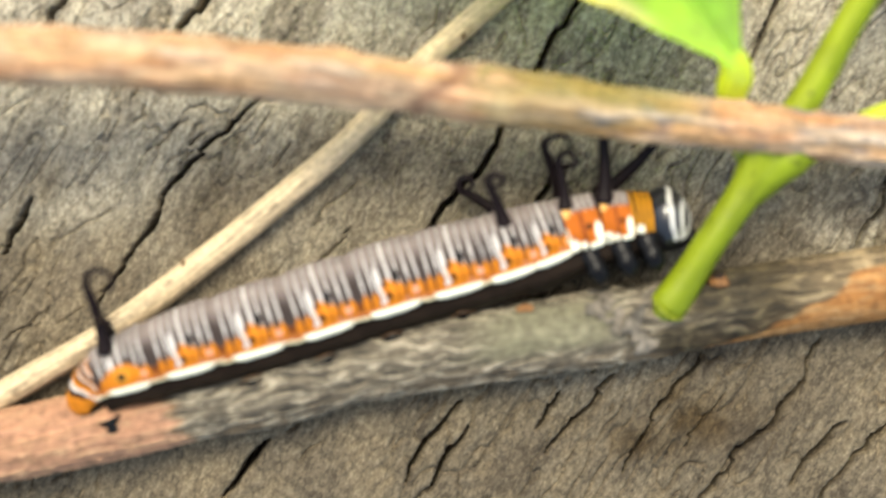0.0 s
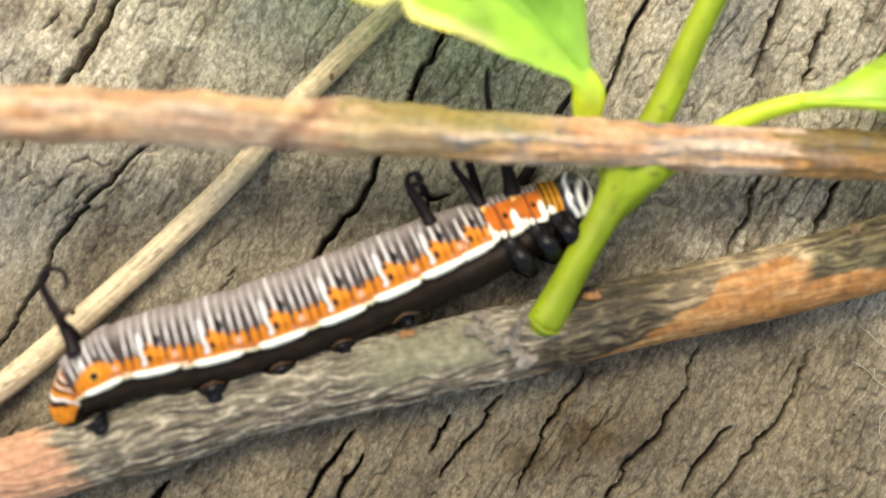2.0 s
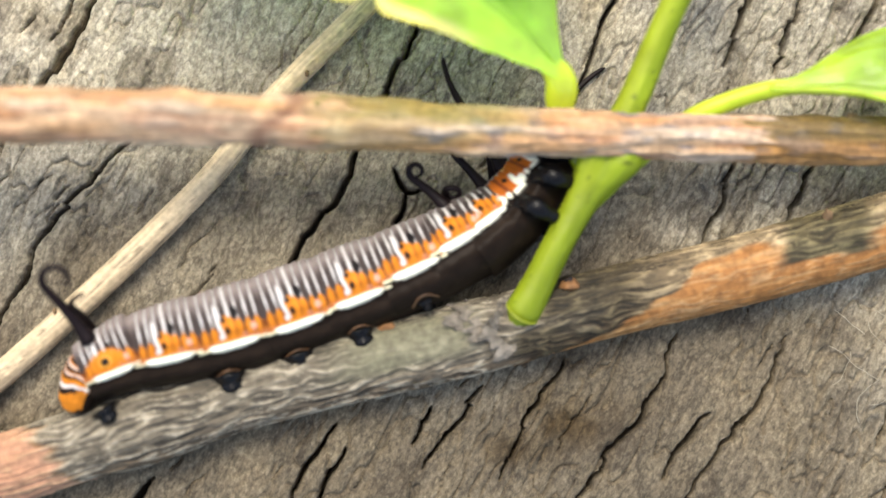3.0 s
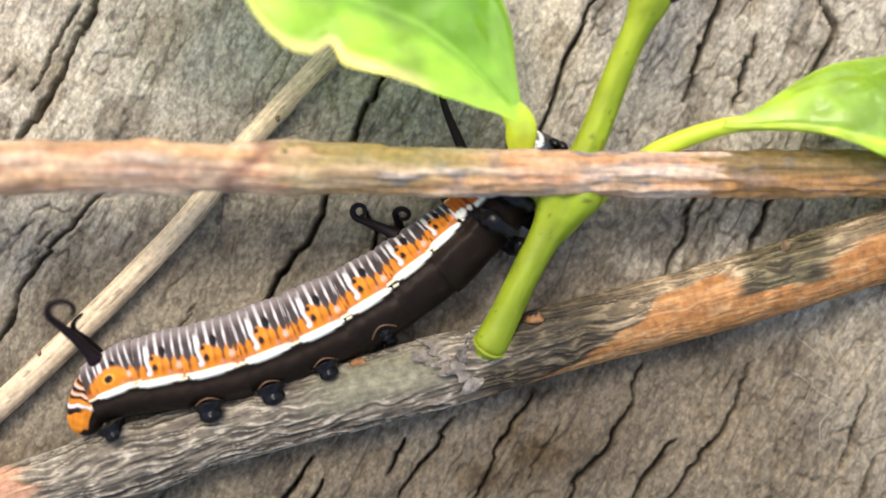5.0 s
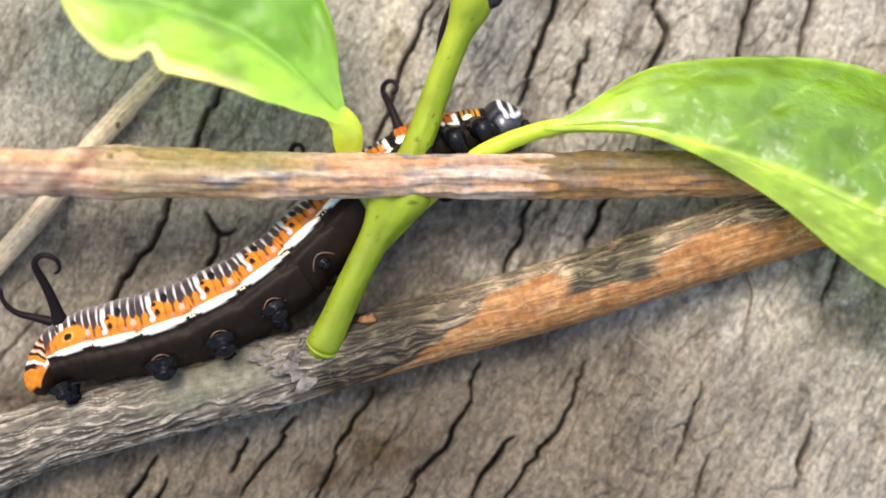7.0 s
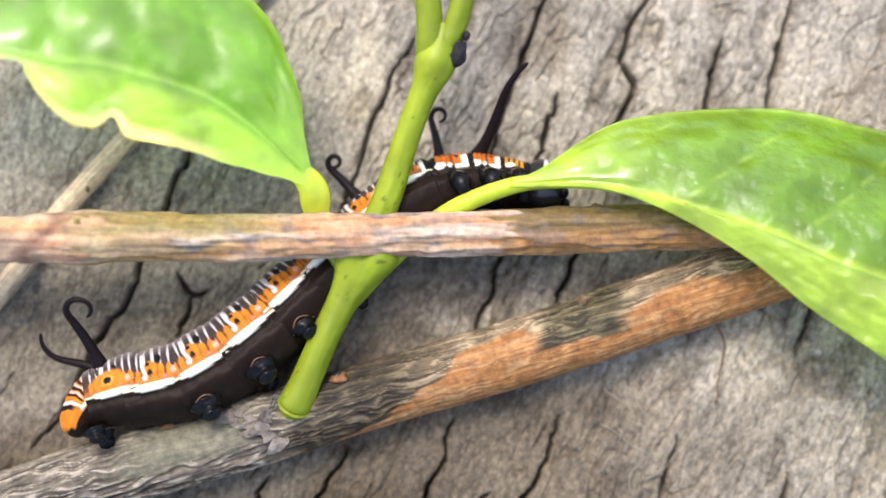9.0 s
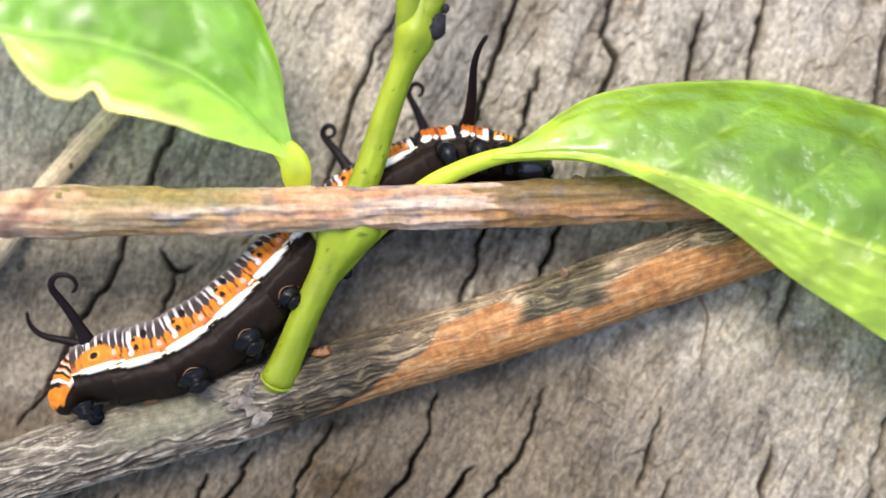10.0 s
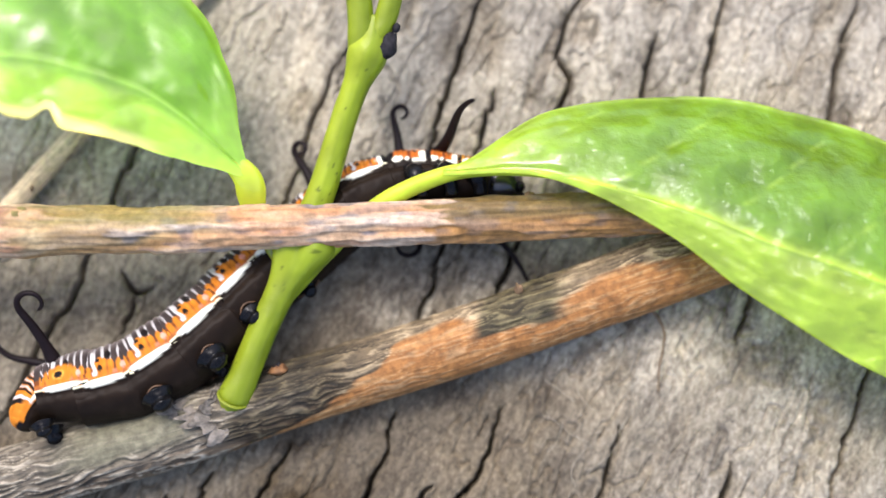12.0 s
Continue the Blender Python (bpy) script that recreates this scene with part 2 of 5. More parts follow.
def all_cracks():
    crack(0.052, [(-2.11, 2.34), (-2.23, 2.01), (-2.37, 1.73), (-2.49, 1.48), (-2.64, 1.20), (-2.80, 0.93), (-2.88, 0.79), (-3.12, 0.39)])
    crack(0.024, [(-2.43, 1.83), (-2.58, 1.56), (-2.70, 1.34), (-2.78, 1.20)])
    crack(0.040, [(-1.99, 0.72), (-2.27, 0.46), (-2.51, 0.20), (-2.73, -0.04), (-2.87, -0.27), (-3.01, -0.62), (-3.26, -1.05)])
    crack(0.044, [(-0.00, 1.88), (-0.13, 1.59), (-0.29, 1.30), (-0.46, 0.90), (-0.66, 0.47), (-0.79, 0.18), (-0.97, -0.10), (-1.27, -0.63), (-1.48, -0.87)])
    crack(0.040, [(-0.77, -1.39), (-0.90, -1.60), (-1.01, -1.78), (-1.09, -1.99)])
    crack(0.040, [(-0.70, -1.56), (-0.85, -1.87), (-0.92, -2.03)])
    crack(0.040, [(-0.11, -1.27), (-0.19, -1.43), (-0.24, -1.53)])
    crack(0.040, [(1.57, -0.72), (1.48, -1.07), (1.37, -1.33), (1.14, -1.59), (0.96, -1.87), (0.81, -2.10)])
    crack(0.040, [(2.38, -0.74), (2.23, -1.09), (2.15, -1.25), (1.96, -1.49), (1.76, -1.77), (1.66, -1.93)])
    crack(0.040, [(2.06, 0.70), (1.99, 0.42), (1.90, 0.15), (1.82, -0.01), (1.73, -0.25)])
    crack(0.040, [(2.57, 0.56), (2.52, 0.40), (2.45, 0.22), (2.35, 0.05)])
    crack(0.036, [(1.37, 2.07), (1.27, 1.87), (1.05, 1.42), (0.90, 1.01), (0.80, 0.77)])
    crack(0.036, [(2.41, 1.63), (2.31, 1.26), (2.25, 1.10)])
    crack(0.036, [(3.22, -0.89), (3.12, -1.21), (3.03, -1.50)])
    crack(0.036, [(3.26, -1.42), (3.16, -1.70), (3.07, -1.90)])
    crack(0.036, [(0.84, -0.93), (0.64, -1.25), (0.44, -1.61), (0.36, -1.77)])
    crack(0.036, [(0.28, -1.13), (-0.01, -1.49), (-0.17, -1.69)])
    crack(0.044, [(2.41, 2.42), (2.28, 2.17), (2.09, 1.71), (2.00, 1.38), (1.91, 1.13)])
    crack(0.044, [(3.15, 2.40), (3.03, 2.15), (2.90, 1.85), (2.97, 1.68), (2.83, 1.35), (2.72, 1.06)])
    crack(0.044, [(4.20, 2.36), (4.14, 2.10), (4.04, 1.77), (3.99, 1.50), (3.87, 1.10)])
    crack(0.044, [(5.17, 2.15), (5.07, 1.90), (4.92, 1.31), (4.82, 0.98)])
    crack(0.044, [(4.01, -1.19), (3.95, -1.47), (3.90, -1.71)])
    crack(0.044, [(5.17, -0.28), (5.07, -0.61), (4.88, -1.01), (4.76, -1.42), (4.63, -1.82)])
    crack(0.044, [(4.35, 0.29), (4.25, 0.00), (4.13, -0.33)])
    crack(0.044, [(-0.41, 0.38), (-0.31, 0.22), (-0.17, 0.24)])
    crack(0.044, [(-0.31, 0.22), (-0.33, 0.10), (-0.42, -0.08)])
    crack(0.044, [(3.66, 1.99), (3.56, 1.62), (3.48, 1.37)])
    crack(0.048, [(-3.59, 0.98), (-3.72, 0.78), (-3.85, 0.58)])
    crack(0.048, [(-3.70, -0.34), (-3.82, -0.65), (-3.89, -0.73)])
    crack(0.048, [(-1.99, -1.79), (-2.16, -2.00), (-2.29, -2.21)])
    crack(0.048, [(1.85, -1.29), (1.65, -1.51), (1.52, -1.75)])
    # many short hairline checks along the fibres
    rng = random.Random(7)
    for _ in range(120):
        px, py = rng.uniform(-4.6, 5.9), rng.uniform(-2.6, 2.8)
        a, size = radians(58 + 3.2 * px + rng.uniform(-7, 7)), rng.uniform(0.10, 0.50)
        mid = (px + 0.5 * size * math.cos(a) + rng.uniform(-0.02, 0.02), py + 0.5 * size * math.sin(a))
        crack(rng.uniform(0.003, 0.009), [(px, py), mid, (px + size * math.cos(a), py + size * math.sin(a))])
    return CRACKS


def timber():
    """One thick old board; its upper face is a fine relief of fibres, pits and drying cracks."""
    fx = np.arange(-4.9, 6.21, 0.0125)
    fy = np.arange(-2.75, 3.01, 0.0125)
    x = np.r_[-24, -16, -10, -7, -5.6, fx, 6.8, 8, 11, 17, 26]
    y = np.r_[-18, -12, -7, -4.5, -3.3, fy, 3.5, 4.6, 7, 12, 18]
    gx, gy = np.meshgrid(x, y, indexing="ij")
    c, s = math.cos(radians(65)), math.sin(radians(65))
    along, across = gx * c + gy * s, -gx * s + gy * c
    h = 0.030 * (fbm(along * 0.7, across * 1.6, 3) - 0.5)
    h += 0.010 * (fbm(along * 4.0, across * 11, 11) - 0.5)
    h += 0.010 * (fbm(along * 20, across * 30, 17, 2) - 0.5)
    pits = smooth(0.70, 0.82, vnoise(along * 2.2 + 9, across * 4.5, 23))
    h -= 0.035 * pits * vnoise(along * 16, across * 24, 29)
    fold = np.abs(fbm(along * 3.2 + 7, across * 10, 53, 2) - 0.5)
    h -= 0.034 * (1 - smooth(0.0, 0.04, fold)) * smooth(0.28, 0.5, vnoise(along * 1.1, across * 1.6, 59))
    # the cracks step from fibre to fibre: straight along the grain, jagged across it
    cell = np.floor(along * 4.2 + 0.6 * vnoise(along * 0.8, across * 2, 32))
    jump = np.random.RandomState(36).rand(512)[(cell.astype(int) % 512)] - 0.5
    jag = 0.028 * jump + 0.055 * (fbm(along * 3.2, across * 1.2, 31, 2) - 0.5) + 0.030 * (vnoise(along * 13, across * 5, 33) - 0.5) + 0.012 * (vnoise(along * 34, across * 12, 35) - 0.5)
    wob, wob2 = -s * jag, c * jag
    ragged = 0.25 + 1.5 * fbm(along * 5, across * 7, 41, 3)
    rim = vnoise(along * 3, across * 3, 45)
    cut, grime = np.zeros_like(h), np.zeros_like(h)
    for width, pts in all_cracks():
        p = spline(pts, 3 * len(pts))
        total = len(p) - 1
        for k in range(total):
            a, b = p[k], p[k + 1]
            lo, hi = np.minimum(a, b) - 0.25, np.maximum(a, b) + 0.25
            i0, i1 = np.searchsorted(x, [lo[0], hi[0]])
            j0, j1 = np.searchsorted(y, [lo[1], hi[1]])
            if i1 <= i0 or j1 <= j0:
                continue
            sl = (slice(i0, i1), slice(j0, j1))
            px, py = gx[sl] + wob[sl], gy[sl] + wob2[sl]
            d = b - a
            t = np.clip(((px - a[0]) * d[0] + (py - a[1]) * d[1]) / (d @ d), 0, 1)
            dist = np.hypot(px - a[0] - t * d[0], py - a[1] - t * d[1])
            f = (k + t) / total
            w = (0.28 + 0.14 * smooth(0.03, 0.045, width)) * width * ragged[sl] * np.minimum(1, 0.12 + 2.4 * np.minimum(f, 1 - f))
            deep = min(0.34, 9 * width) * smooth(0.0, 0.10, np.minimum(f, 1 - f) + 0.03)
            here = deep * (1 - smooth(0.25 * w, w + 0.007, dist)) + 0.014 * (1 - smooth(w, w * 3 + 0.035, dist)) * rim[sl]
            cut[sl] = np.maximum(cut[sl], here)
            grime[sl] = np.maximum(grime[sl], min(1.0, width * 24) * (1 - smooth(w, w * 2 + 0.09, dist)))
    h = h - cut
    nx, ny = len(x), len(y)
    v = np.stack([gx, gy, h], -1).reshape(-1, 3)
    faces = grid_faces(nx, ny)
    rim = [i * ny for i in range(nx)] + [(nx - 1) * ny + j for j in range(1, ny)] + [i * ny + ny - 1 for i in range(nx - 2, -1, -1)] + [j for j in range(ny - 2, 0, -1)]
    low = v[rim].copy()
    low[:, 2] = -6.0
    base = len(v)
    k = np.arange(len(rim))
    k2 = np.roll(k, -1)
    rim = np.array(rim)
    skirt = np.stack([rim, base + k, base + k2, rim[k2]], -1)
    v = np.vstack([v, low])
    # old wood stains, browner and darker than the bleached face, plus painted shade
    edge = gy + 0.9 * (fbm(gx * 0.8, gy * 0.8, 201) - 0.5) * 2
    stain_and_shade = smooth(-0.05, -1.0, edge) * (1 - 0.8 * smooth(2.2, 4.4, gx + 0.9 * (fbm(gx, gy, 205) - 0.5) * 2)) * 0.88
    stain_and_shade = np.maximum(stain_and_shade, 0.95 * np.exp(-(((gx - 0.7) / 1.2) ** 2) - ((gy + 1.4) / 0.75) ** 2) * (0.5 + fbm(gx * 2.5, gy * 2.5, 221)))
    stain_and_shade = np.maximum(stain_and_shade, 0.62 * smooth(0.58, 0.78, fbm(along * 1.4, across * 2.2, 211)))
    stain_and_shade = np.maximum(stain_and_shade, 0.6 * np.exp(-(((gx + 1.7) / 0.9) ** 2) - ((gy + 0.75) / 0.5) ** 2) * (0.5 + fbm(gx * 2.5, gy * 2.5, 223)))
    # shade round the caterpillar and to its lower left, painted as darker wood
    body_shade = np.exp(-(((gx + 0.9) / 1.5) ** 2) - ((gy - 0.05) / 0.75) ** 2) + 0.8 * np.exp(-(((gx + 3.0) / 1.3) ** 2) - ((gy + 0.9) / 0.7) ** 2)
    stain_and_shade = np.maximum(stain_and_shade, 0.62 * body_shade * (0.55 + 0.9 * fbm(along * 1.2, across * 2.6, 227)))
    stain_and_shade = np.maximum(stain_and_shade, 0.5 * pits)
    # bleached wood, with light painted in where the leaves darken it
    bleach_and_light = 1 + 0.08 * smooth(1.4, 3.6, gx) + 0.10 * smooth(2.6, 4.2, gx) * smooth(0.4, -0.4, gy) + 0.06 * smooth(0.0, 1.2, gy) + 0.28 * smooth(0.5, 1.3, gy) * smooth(0.5, -0.8, gx)
    stain_and_shade = np.maximum(stain_and_shade, 0.55 * grime * smooth(0.2, 0.7, fbm(along * 5, across * 9, 229)))
    tone = (np.array([1.0, 1.0, 1.0]) * (1 - stain_and_shade[..., None]) + np.array([0.39, 0.34, 0.275]) * stain_and_shade[..., None]) * bleach_and_light[..., None]
    # extra shade below the branch, multiplied into the wood's colour
    low_shade = np.exp(-(((gx - 0.55) / 0.95) ** 2) - ((gy + 1.45) / 0.5) ** 2) * (0.6 + 0.8 * fbm(along * 1.6, across * 3, 231))
    tone = tone * (1 - 0.16 * low_shade[..., None])
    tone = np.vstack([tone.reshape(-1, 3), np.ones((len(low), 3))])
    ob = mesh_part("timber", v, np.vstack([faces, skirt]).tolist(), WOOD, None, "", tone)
    tagged(ob, "weathered grey-brown timber with long dark drying cracks", "timber", kind="structure")


# ---- the branch, its green shoot and leaves ----
BRANCH_BASE = (0.5, -0.7, 0.0)


def bark_ridge(s, a):
    """Wavy lengthwise ridges, 1 on the crests."""
    w = a * 13 + 3.6 * vnoise(s * 3.2, a * 1.5, 5) + 2.6 * vnoise(s * 8.5, a * 2.6, 6)
    line = 1 - np.abs(2 * vnoise(s * 4.4 + 0.2 * a, w, 7) - 1)
    return smooth(0.35, 1.0, line)


def stripped(s, a, x):
    """Where the bark is stripped to the orange layer beyond the shoot, and the dark grey patch across it."""
    deg = np.degrees(a)
    wander = 26 * (vnoise(s * 1.4, a * 1.0, 13) - 0.5) + 26 * (vnoise(s * 4.5, a * 4, 14) - 0.5)
    edge = 70 - 62 * smooth(0.72, 1.5, x) - 55 * smooth(1.45, 1.75, x)
    m = smooth(-5, 5, deg + wander - edge) * smooth(0.70, 0.9, x + 0.004 * deg)
    m = m * (1 - smooth(-8, 8, -(deg + wander) - 48 + 26 * smooth(2.0, 2.3, x)))
    dark = smooth(2.15, 2.28, x + 0.002 * wander) * (1 - smooth(2.72, 2.95, x)) * (1 - smooth(14, 26, deg + wander))
    back = smooth(2.15, 2.3, x) * (1 - smooth(-10, 2, deg + wander + 9 * (x - 2.6)))
    m = m * (1 - np.maximum(dark, back))
    return m, dark


def olive_skin(x, deg):
    """Smooth olive bark round the foot of the shoot."""
    return smooth(-0.95, -0.45, x) * (1 - smooth(0.02, 0.3, x)) * smooth(52, 24, np.abs(deg + 20))


def branch_colour(s, a, v):
    x, deg = v[..., 0], np.degrees(a)
    ridge = bark_ridge(s, a)
    streak = 0.5 * vnoise(s * 3.2, a * 17, 9) + 0.5 * vnoise(s * 8, a * 32, 10)
    wander = 26 * (vnoise(s * 1.4, a * 1.0, 13) - 0.5) + 26 * (vnoise(s * 4.5, a * 4, 14) - 0.5)
    under = smooth(15, 65, deg + 40 * (vnoise(s * 0.9, a * 1.1, 15) - 0.5))[..., None]
    grey = (np.array([0.142, 0.117, 0.080]) * (1 - under) + np.array([0.135, 0.090, 0.050]) * under) * (0.60 + 0.66 * streak[..., None])
    grey = grey * (0.72 + 0.56 * fbm(s * 1.3, a * 1.5, 16, 3)[..., None])
    crest = (0.66 * smooth(0.72, 0.95, ridge) * smooth(0.2, 0.5, vnoise(s * 5, a * 6, 8)))[..., None]
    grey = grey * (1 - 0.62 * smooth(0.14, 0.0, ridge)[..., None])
    grey = grey * (1 - crest) + np.array([0.43, 0.37, 0.265]) * crest
    orange = np.array([0.285, 0.122, 0.032])[None, None] * (0.78 + 0.36 * streak[..., None])
    tan = np.array([0.38, 0.205, 0.075])
    pale = smooth(0.62, 0.8, vnoise(s * 1.8, a * 8, 19))[..., None]
    orange = orange * (1 - 0.6 * pale) + tan * 0.6 * pale
    m, dark = stripped(s, a, x)
    # salmon bark at the other end
    left = smooth(-2.52, -2.70, x + 0.006 * wander - 0.0026 * deg)
    m = np.maximum(m, left)[..., None]
    salmon = np.array([0.385, 0.20, 0.115])[None, None] * (0.75 + 0.4 * streak[..., None])
    orange = np.where(left[..., None] > 0.5, salmon, orange)
    orange = orange * (1 - 0.45 * crest) + np.array([0.52, 0.37, 0.19]) * 0.45 * crest
    grey = grey * (1 - dark[..., None] * np.array([0.62, 0.59, 0.66]))
    grey = grey * (1 + smooth(0.9, 1.6, x)[..., None] * np.array([0.30, 0.15, -0.08]))
    # the shoot's shadow on the bark beyond its foot, painted into the colour
    shoot_shadow = smooth(0.34, 0.50, x) * (1 - smooth(1.1, 1.7, x)) * smooth(0.02, 0.4, vnoise(s * 2, a * 2, 25))
    grey = grey * (1 - shoot_shadow[..., None] * np.array([0.70, 0.725, 0.80]))
    olive = olive_skin(x, deg)[..., None]
    grey = grey * (1 - 0.85 * olive) + np.array([0.150, 0.138, 0.082]) * 0.85 * olive
    return grey * (1 - m) + orange * m


def branch_swell(s, a):
    x = np.interp(s, [4.82, 8.09, 12.43], [-2.7, 0.43, 4.6])
    rough = 1 - 0.72 * stripped(s, a, x)[0] - 0.8 * olive_skin(x, np.degrees(a))
    lumps = 0.030 * (vnoise(s * 0.9, a * 0.9, 43) - 0.5)
    node = 0.035 * np.exp(-(((s - 5.55) / 0.28) ** 2))
    fine = 0.012 * (vnoise(s * 2.6, a * 22, 47) - 0.5) + 0.006 * (vnoise(s * 9, a * 34, 48) - 0.5)
    return (0.014 * smooth(0.4, 0.9, bark_ridge(s, a)) + fine) * rough + lumps + node


def leaf_blade(name, mid, left, right, droop_left, droop_right, parent, base, label, colour, bite=None, wave=0.02, seed=1, quilt=0.035, skin=None):
    """A blade of real thickness along a midrib; left and right give the half widths by the share of its length."""
    n, m = 130, 45
    path = spline(mid, n)
    t, up, side = axes_along(path)
    u = np.linspace(0, 1, n)[:, None]
    k = np.linspace(-1, 1, m)[None]
    w = np.where(k < 0, left(u), right(u)) * np.abs(k)
    if bite is not None:
        w = bite(u, k, w)
    drop = np.where(k < 0, droop_left(u), droop_right(u))
    ang = np.radians(drop) * (0.6 + 0.4 * np.abs(k))
    sgn = np.sign(k)
    lift = wave * np.sin(u * 26 + sgn * 1.3) * np.abs(k) ** 2 + 0.03 * (fbm(u * 12 + k, k * 3 + 7, seed) - 0.5) * np.minimum(1, np.abs(k) * 4)
    vein = np.abs(((u * 7 - 0.9 * np.abs(k)) % 1) - 0.5) * 2
    lift = lift + quilt * (1 - (1 - vein) ** 2) * np.minimum(1, np.abs(k) * 3) * (1 - np.abs(k) ** 3) + 1.3 * quilt * (fbm(u * 26, k * 8, seed + 40, 2) - 0.5)
    lift = lift * np.minimum(1, w / (0.55 * np.maximum(np.abs(k), 0.05))) ** 2
    groove = -0.02 * np.exp(-((k / 0.05) ** 2))
    v = path[:, None] + (sgn * w * np.cos(ang))[..., None] * side[:, None] + (-w * np.sin(ang) + lift + groove)[..., None] * up[:, None]
    thick = 0.018
    low = v - thick * up[:, None]
    verts = np.vstack([v.reshape(-1, 3), low.reshape(-1, 3)]) - np.array(base)
    f = grid_faces(n, m)
    o = n * m
    faces = f[:, ::-1].tolist() + (f + o).tolist()
    edge = [(i * m, (i + 1) * m) for i in range(n - 1)] + [((i + 1) * m - 1, (i + 2) * m - 1) for i in range(n - 1)]
    edge += [(j, j + 1) for j in range(m - 1)] + [((n - 1) * m + j, (n - 1) * m + j + 1) for j in range(m - 1)]
    faces += [[p, q, q + o, p + o] for p, q in edge]
    col = colour(u + 0 * k, k + 0 * u)
    return mesh_part(name, verts, faces, skin or LEAF, parent, label, np.vstack([col.reshape(-1, 3)] * 2))


def leaf_colour(u, k, bold=1.0):
    base = np.array([0.172, 0.298, 0.005])[None, None] * (0.85 + 0.35 * fbm(u * 14, k * 5, 71)[..., None])
    vein = np.exp(-((k / 0.035) ** 2))
    side = np.abs(((u * 7 - 0.9 * np.abs(k)) % 1) - 0.5)
    vein = np.maximum(vein, 0.38 * (1 - smooth(0.004, 0.022, side)) * (np.abs(k) < 0.85))
    rim = smooth(0.93, 1.0, np.abs(k))
    y = np.maximum(bold * vein, 0.6 * rim)[..., None]
    young = (1 - smooth(0.0, 0.20, u))[..., None] * 0.6
    y = np.maximum(y, young)
    return base * (1 - y) + np.array([0.475, 0.61, 0.07]) * y


def drooping_leaf_colour(u, k):
    """The hanging half is paler and yellower; light through it is put into the pigment."""
    c = leaf_colour(u, k) * np.array([0.84, 0.88, 0.6])
    pale = (0.42 * smooth(0.02, 0.12, k) + 0.22 * np.exp(-((u / 0.18) ** 2)))[..., None]
    return c * (1 - np.clip(pale, 0, 0.75)) + np.array([0.51, 0.62, 0.09]) * np.clip(pale, 0, 0.75)


def petiole_colour(s, a, v):
    return stem_colour(s, a, v) * (1 + smooth(0.15, 0.9, s)[..., None] * np.array([0.85, 0.75, 1.4]))


def flat_petiole_colour(s, a, v):
    fade = smooth(0.05, 0.5, s)[..., None]
    return stem_colour(s, a, v) * (1 - fade) + np.array([0.44, 0.54, 0.045]) * fade


def eaten_leaf_colour(u, k):
    c = leaf_colour(u, k, 0.4) * np.array([0.94, 1.06, 1.4])
    pale = smooth(0.70, 1.0, k + 0.3 * (vnoise(u * 9, k * 3, 77) - 0.5)) * smooth(0.12, 0.24, u)
    half = (0.45 * smooth(0.02, 0.25, k))[..., None]
    c = c * (1 - half) + np.array([0.46, 0.64, 0.07]) * half
    pale = (0.6 * pale)[..., None]
    return c * (1 - pale) + np.array([0.80, 0.74, 0.40]) * pale


def stem_colour(s, a, v):
    c = np.array([0.205, 0.265, 0.008])[None, None] * (0.80 + 0.4 * fbm(s * 2.2, a * 1.6, 81)[..., None])
    c = c * (1 + 0.16 * (vnoise(s * 1.5, a * 9, 82)[..., None] - 0.5))
    # darker low down: older green, and less sunlight put into the colour
    c = c * (0.84 + 0.16 * smooth(0.7, 1.7, s)[..., None])
    # the lit left side, painted as a paler green
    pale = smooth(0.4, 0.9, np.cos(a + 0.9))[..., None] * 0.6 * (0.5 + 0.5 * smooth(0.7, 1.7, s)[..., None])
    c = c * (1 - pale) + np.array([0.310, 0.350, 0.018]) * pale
    speck = (smooth(0.84, 0.92, vnoise(s * 20, a * 5, 83)) * smooth(0.45, 0.7, vnoise(s * 2.5, a * 1.5, 84)))[..., None]
    return c * (1 - 0.6 * speck)


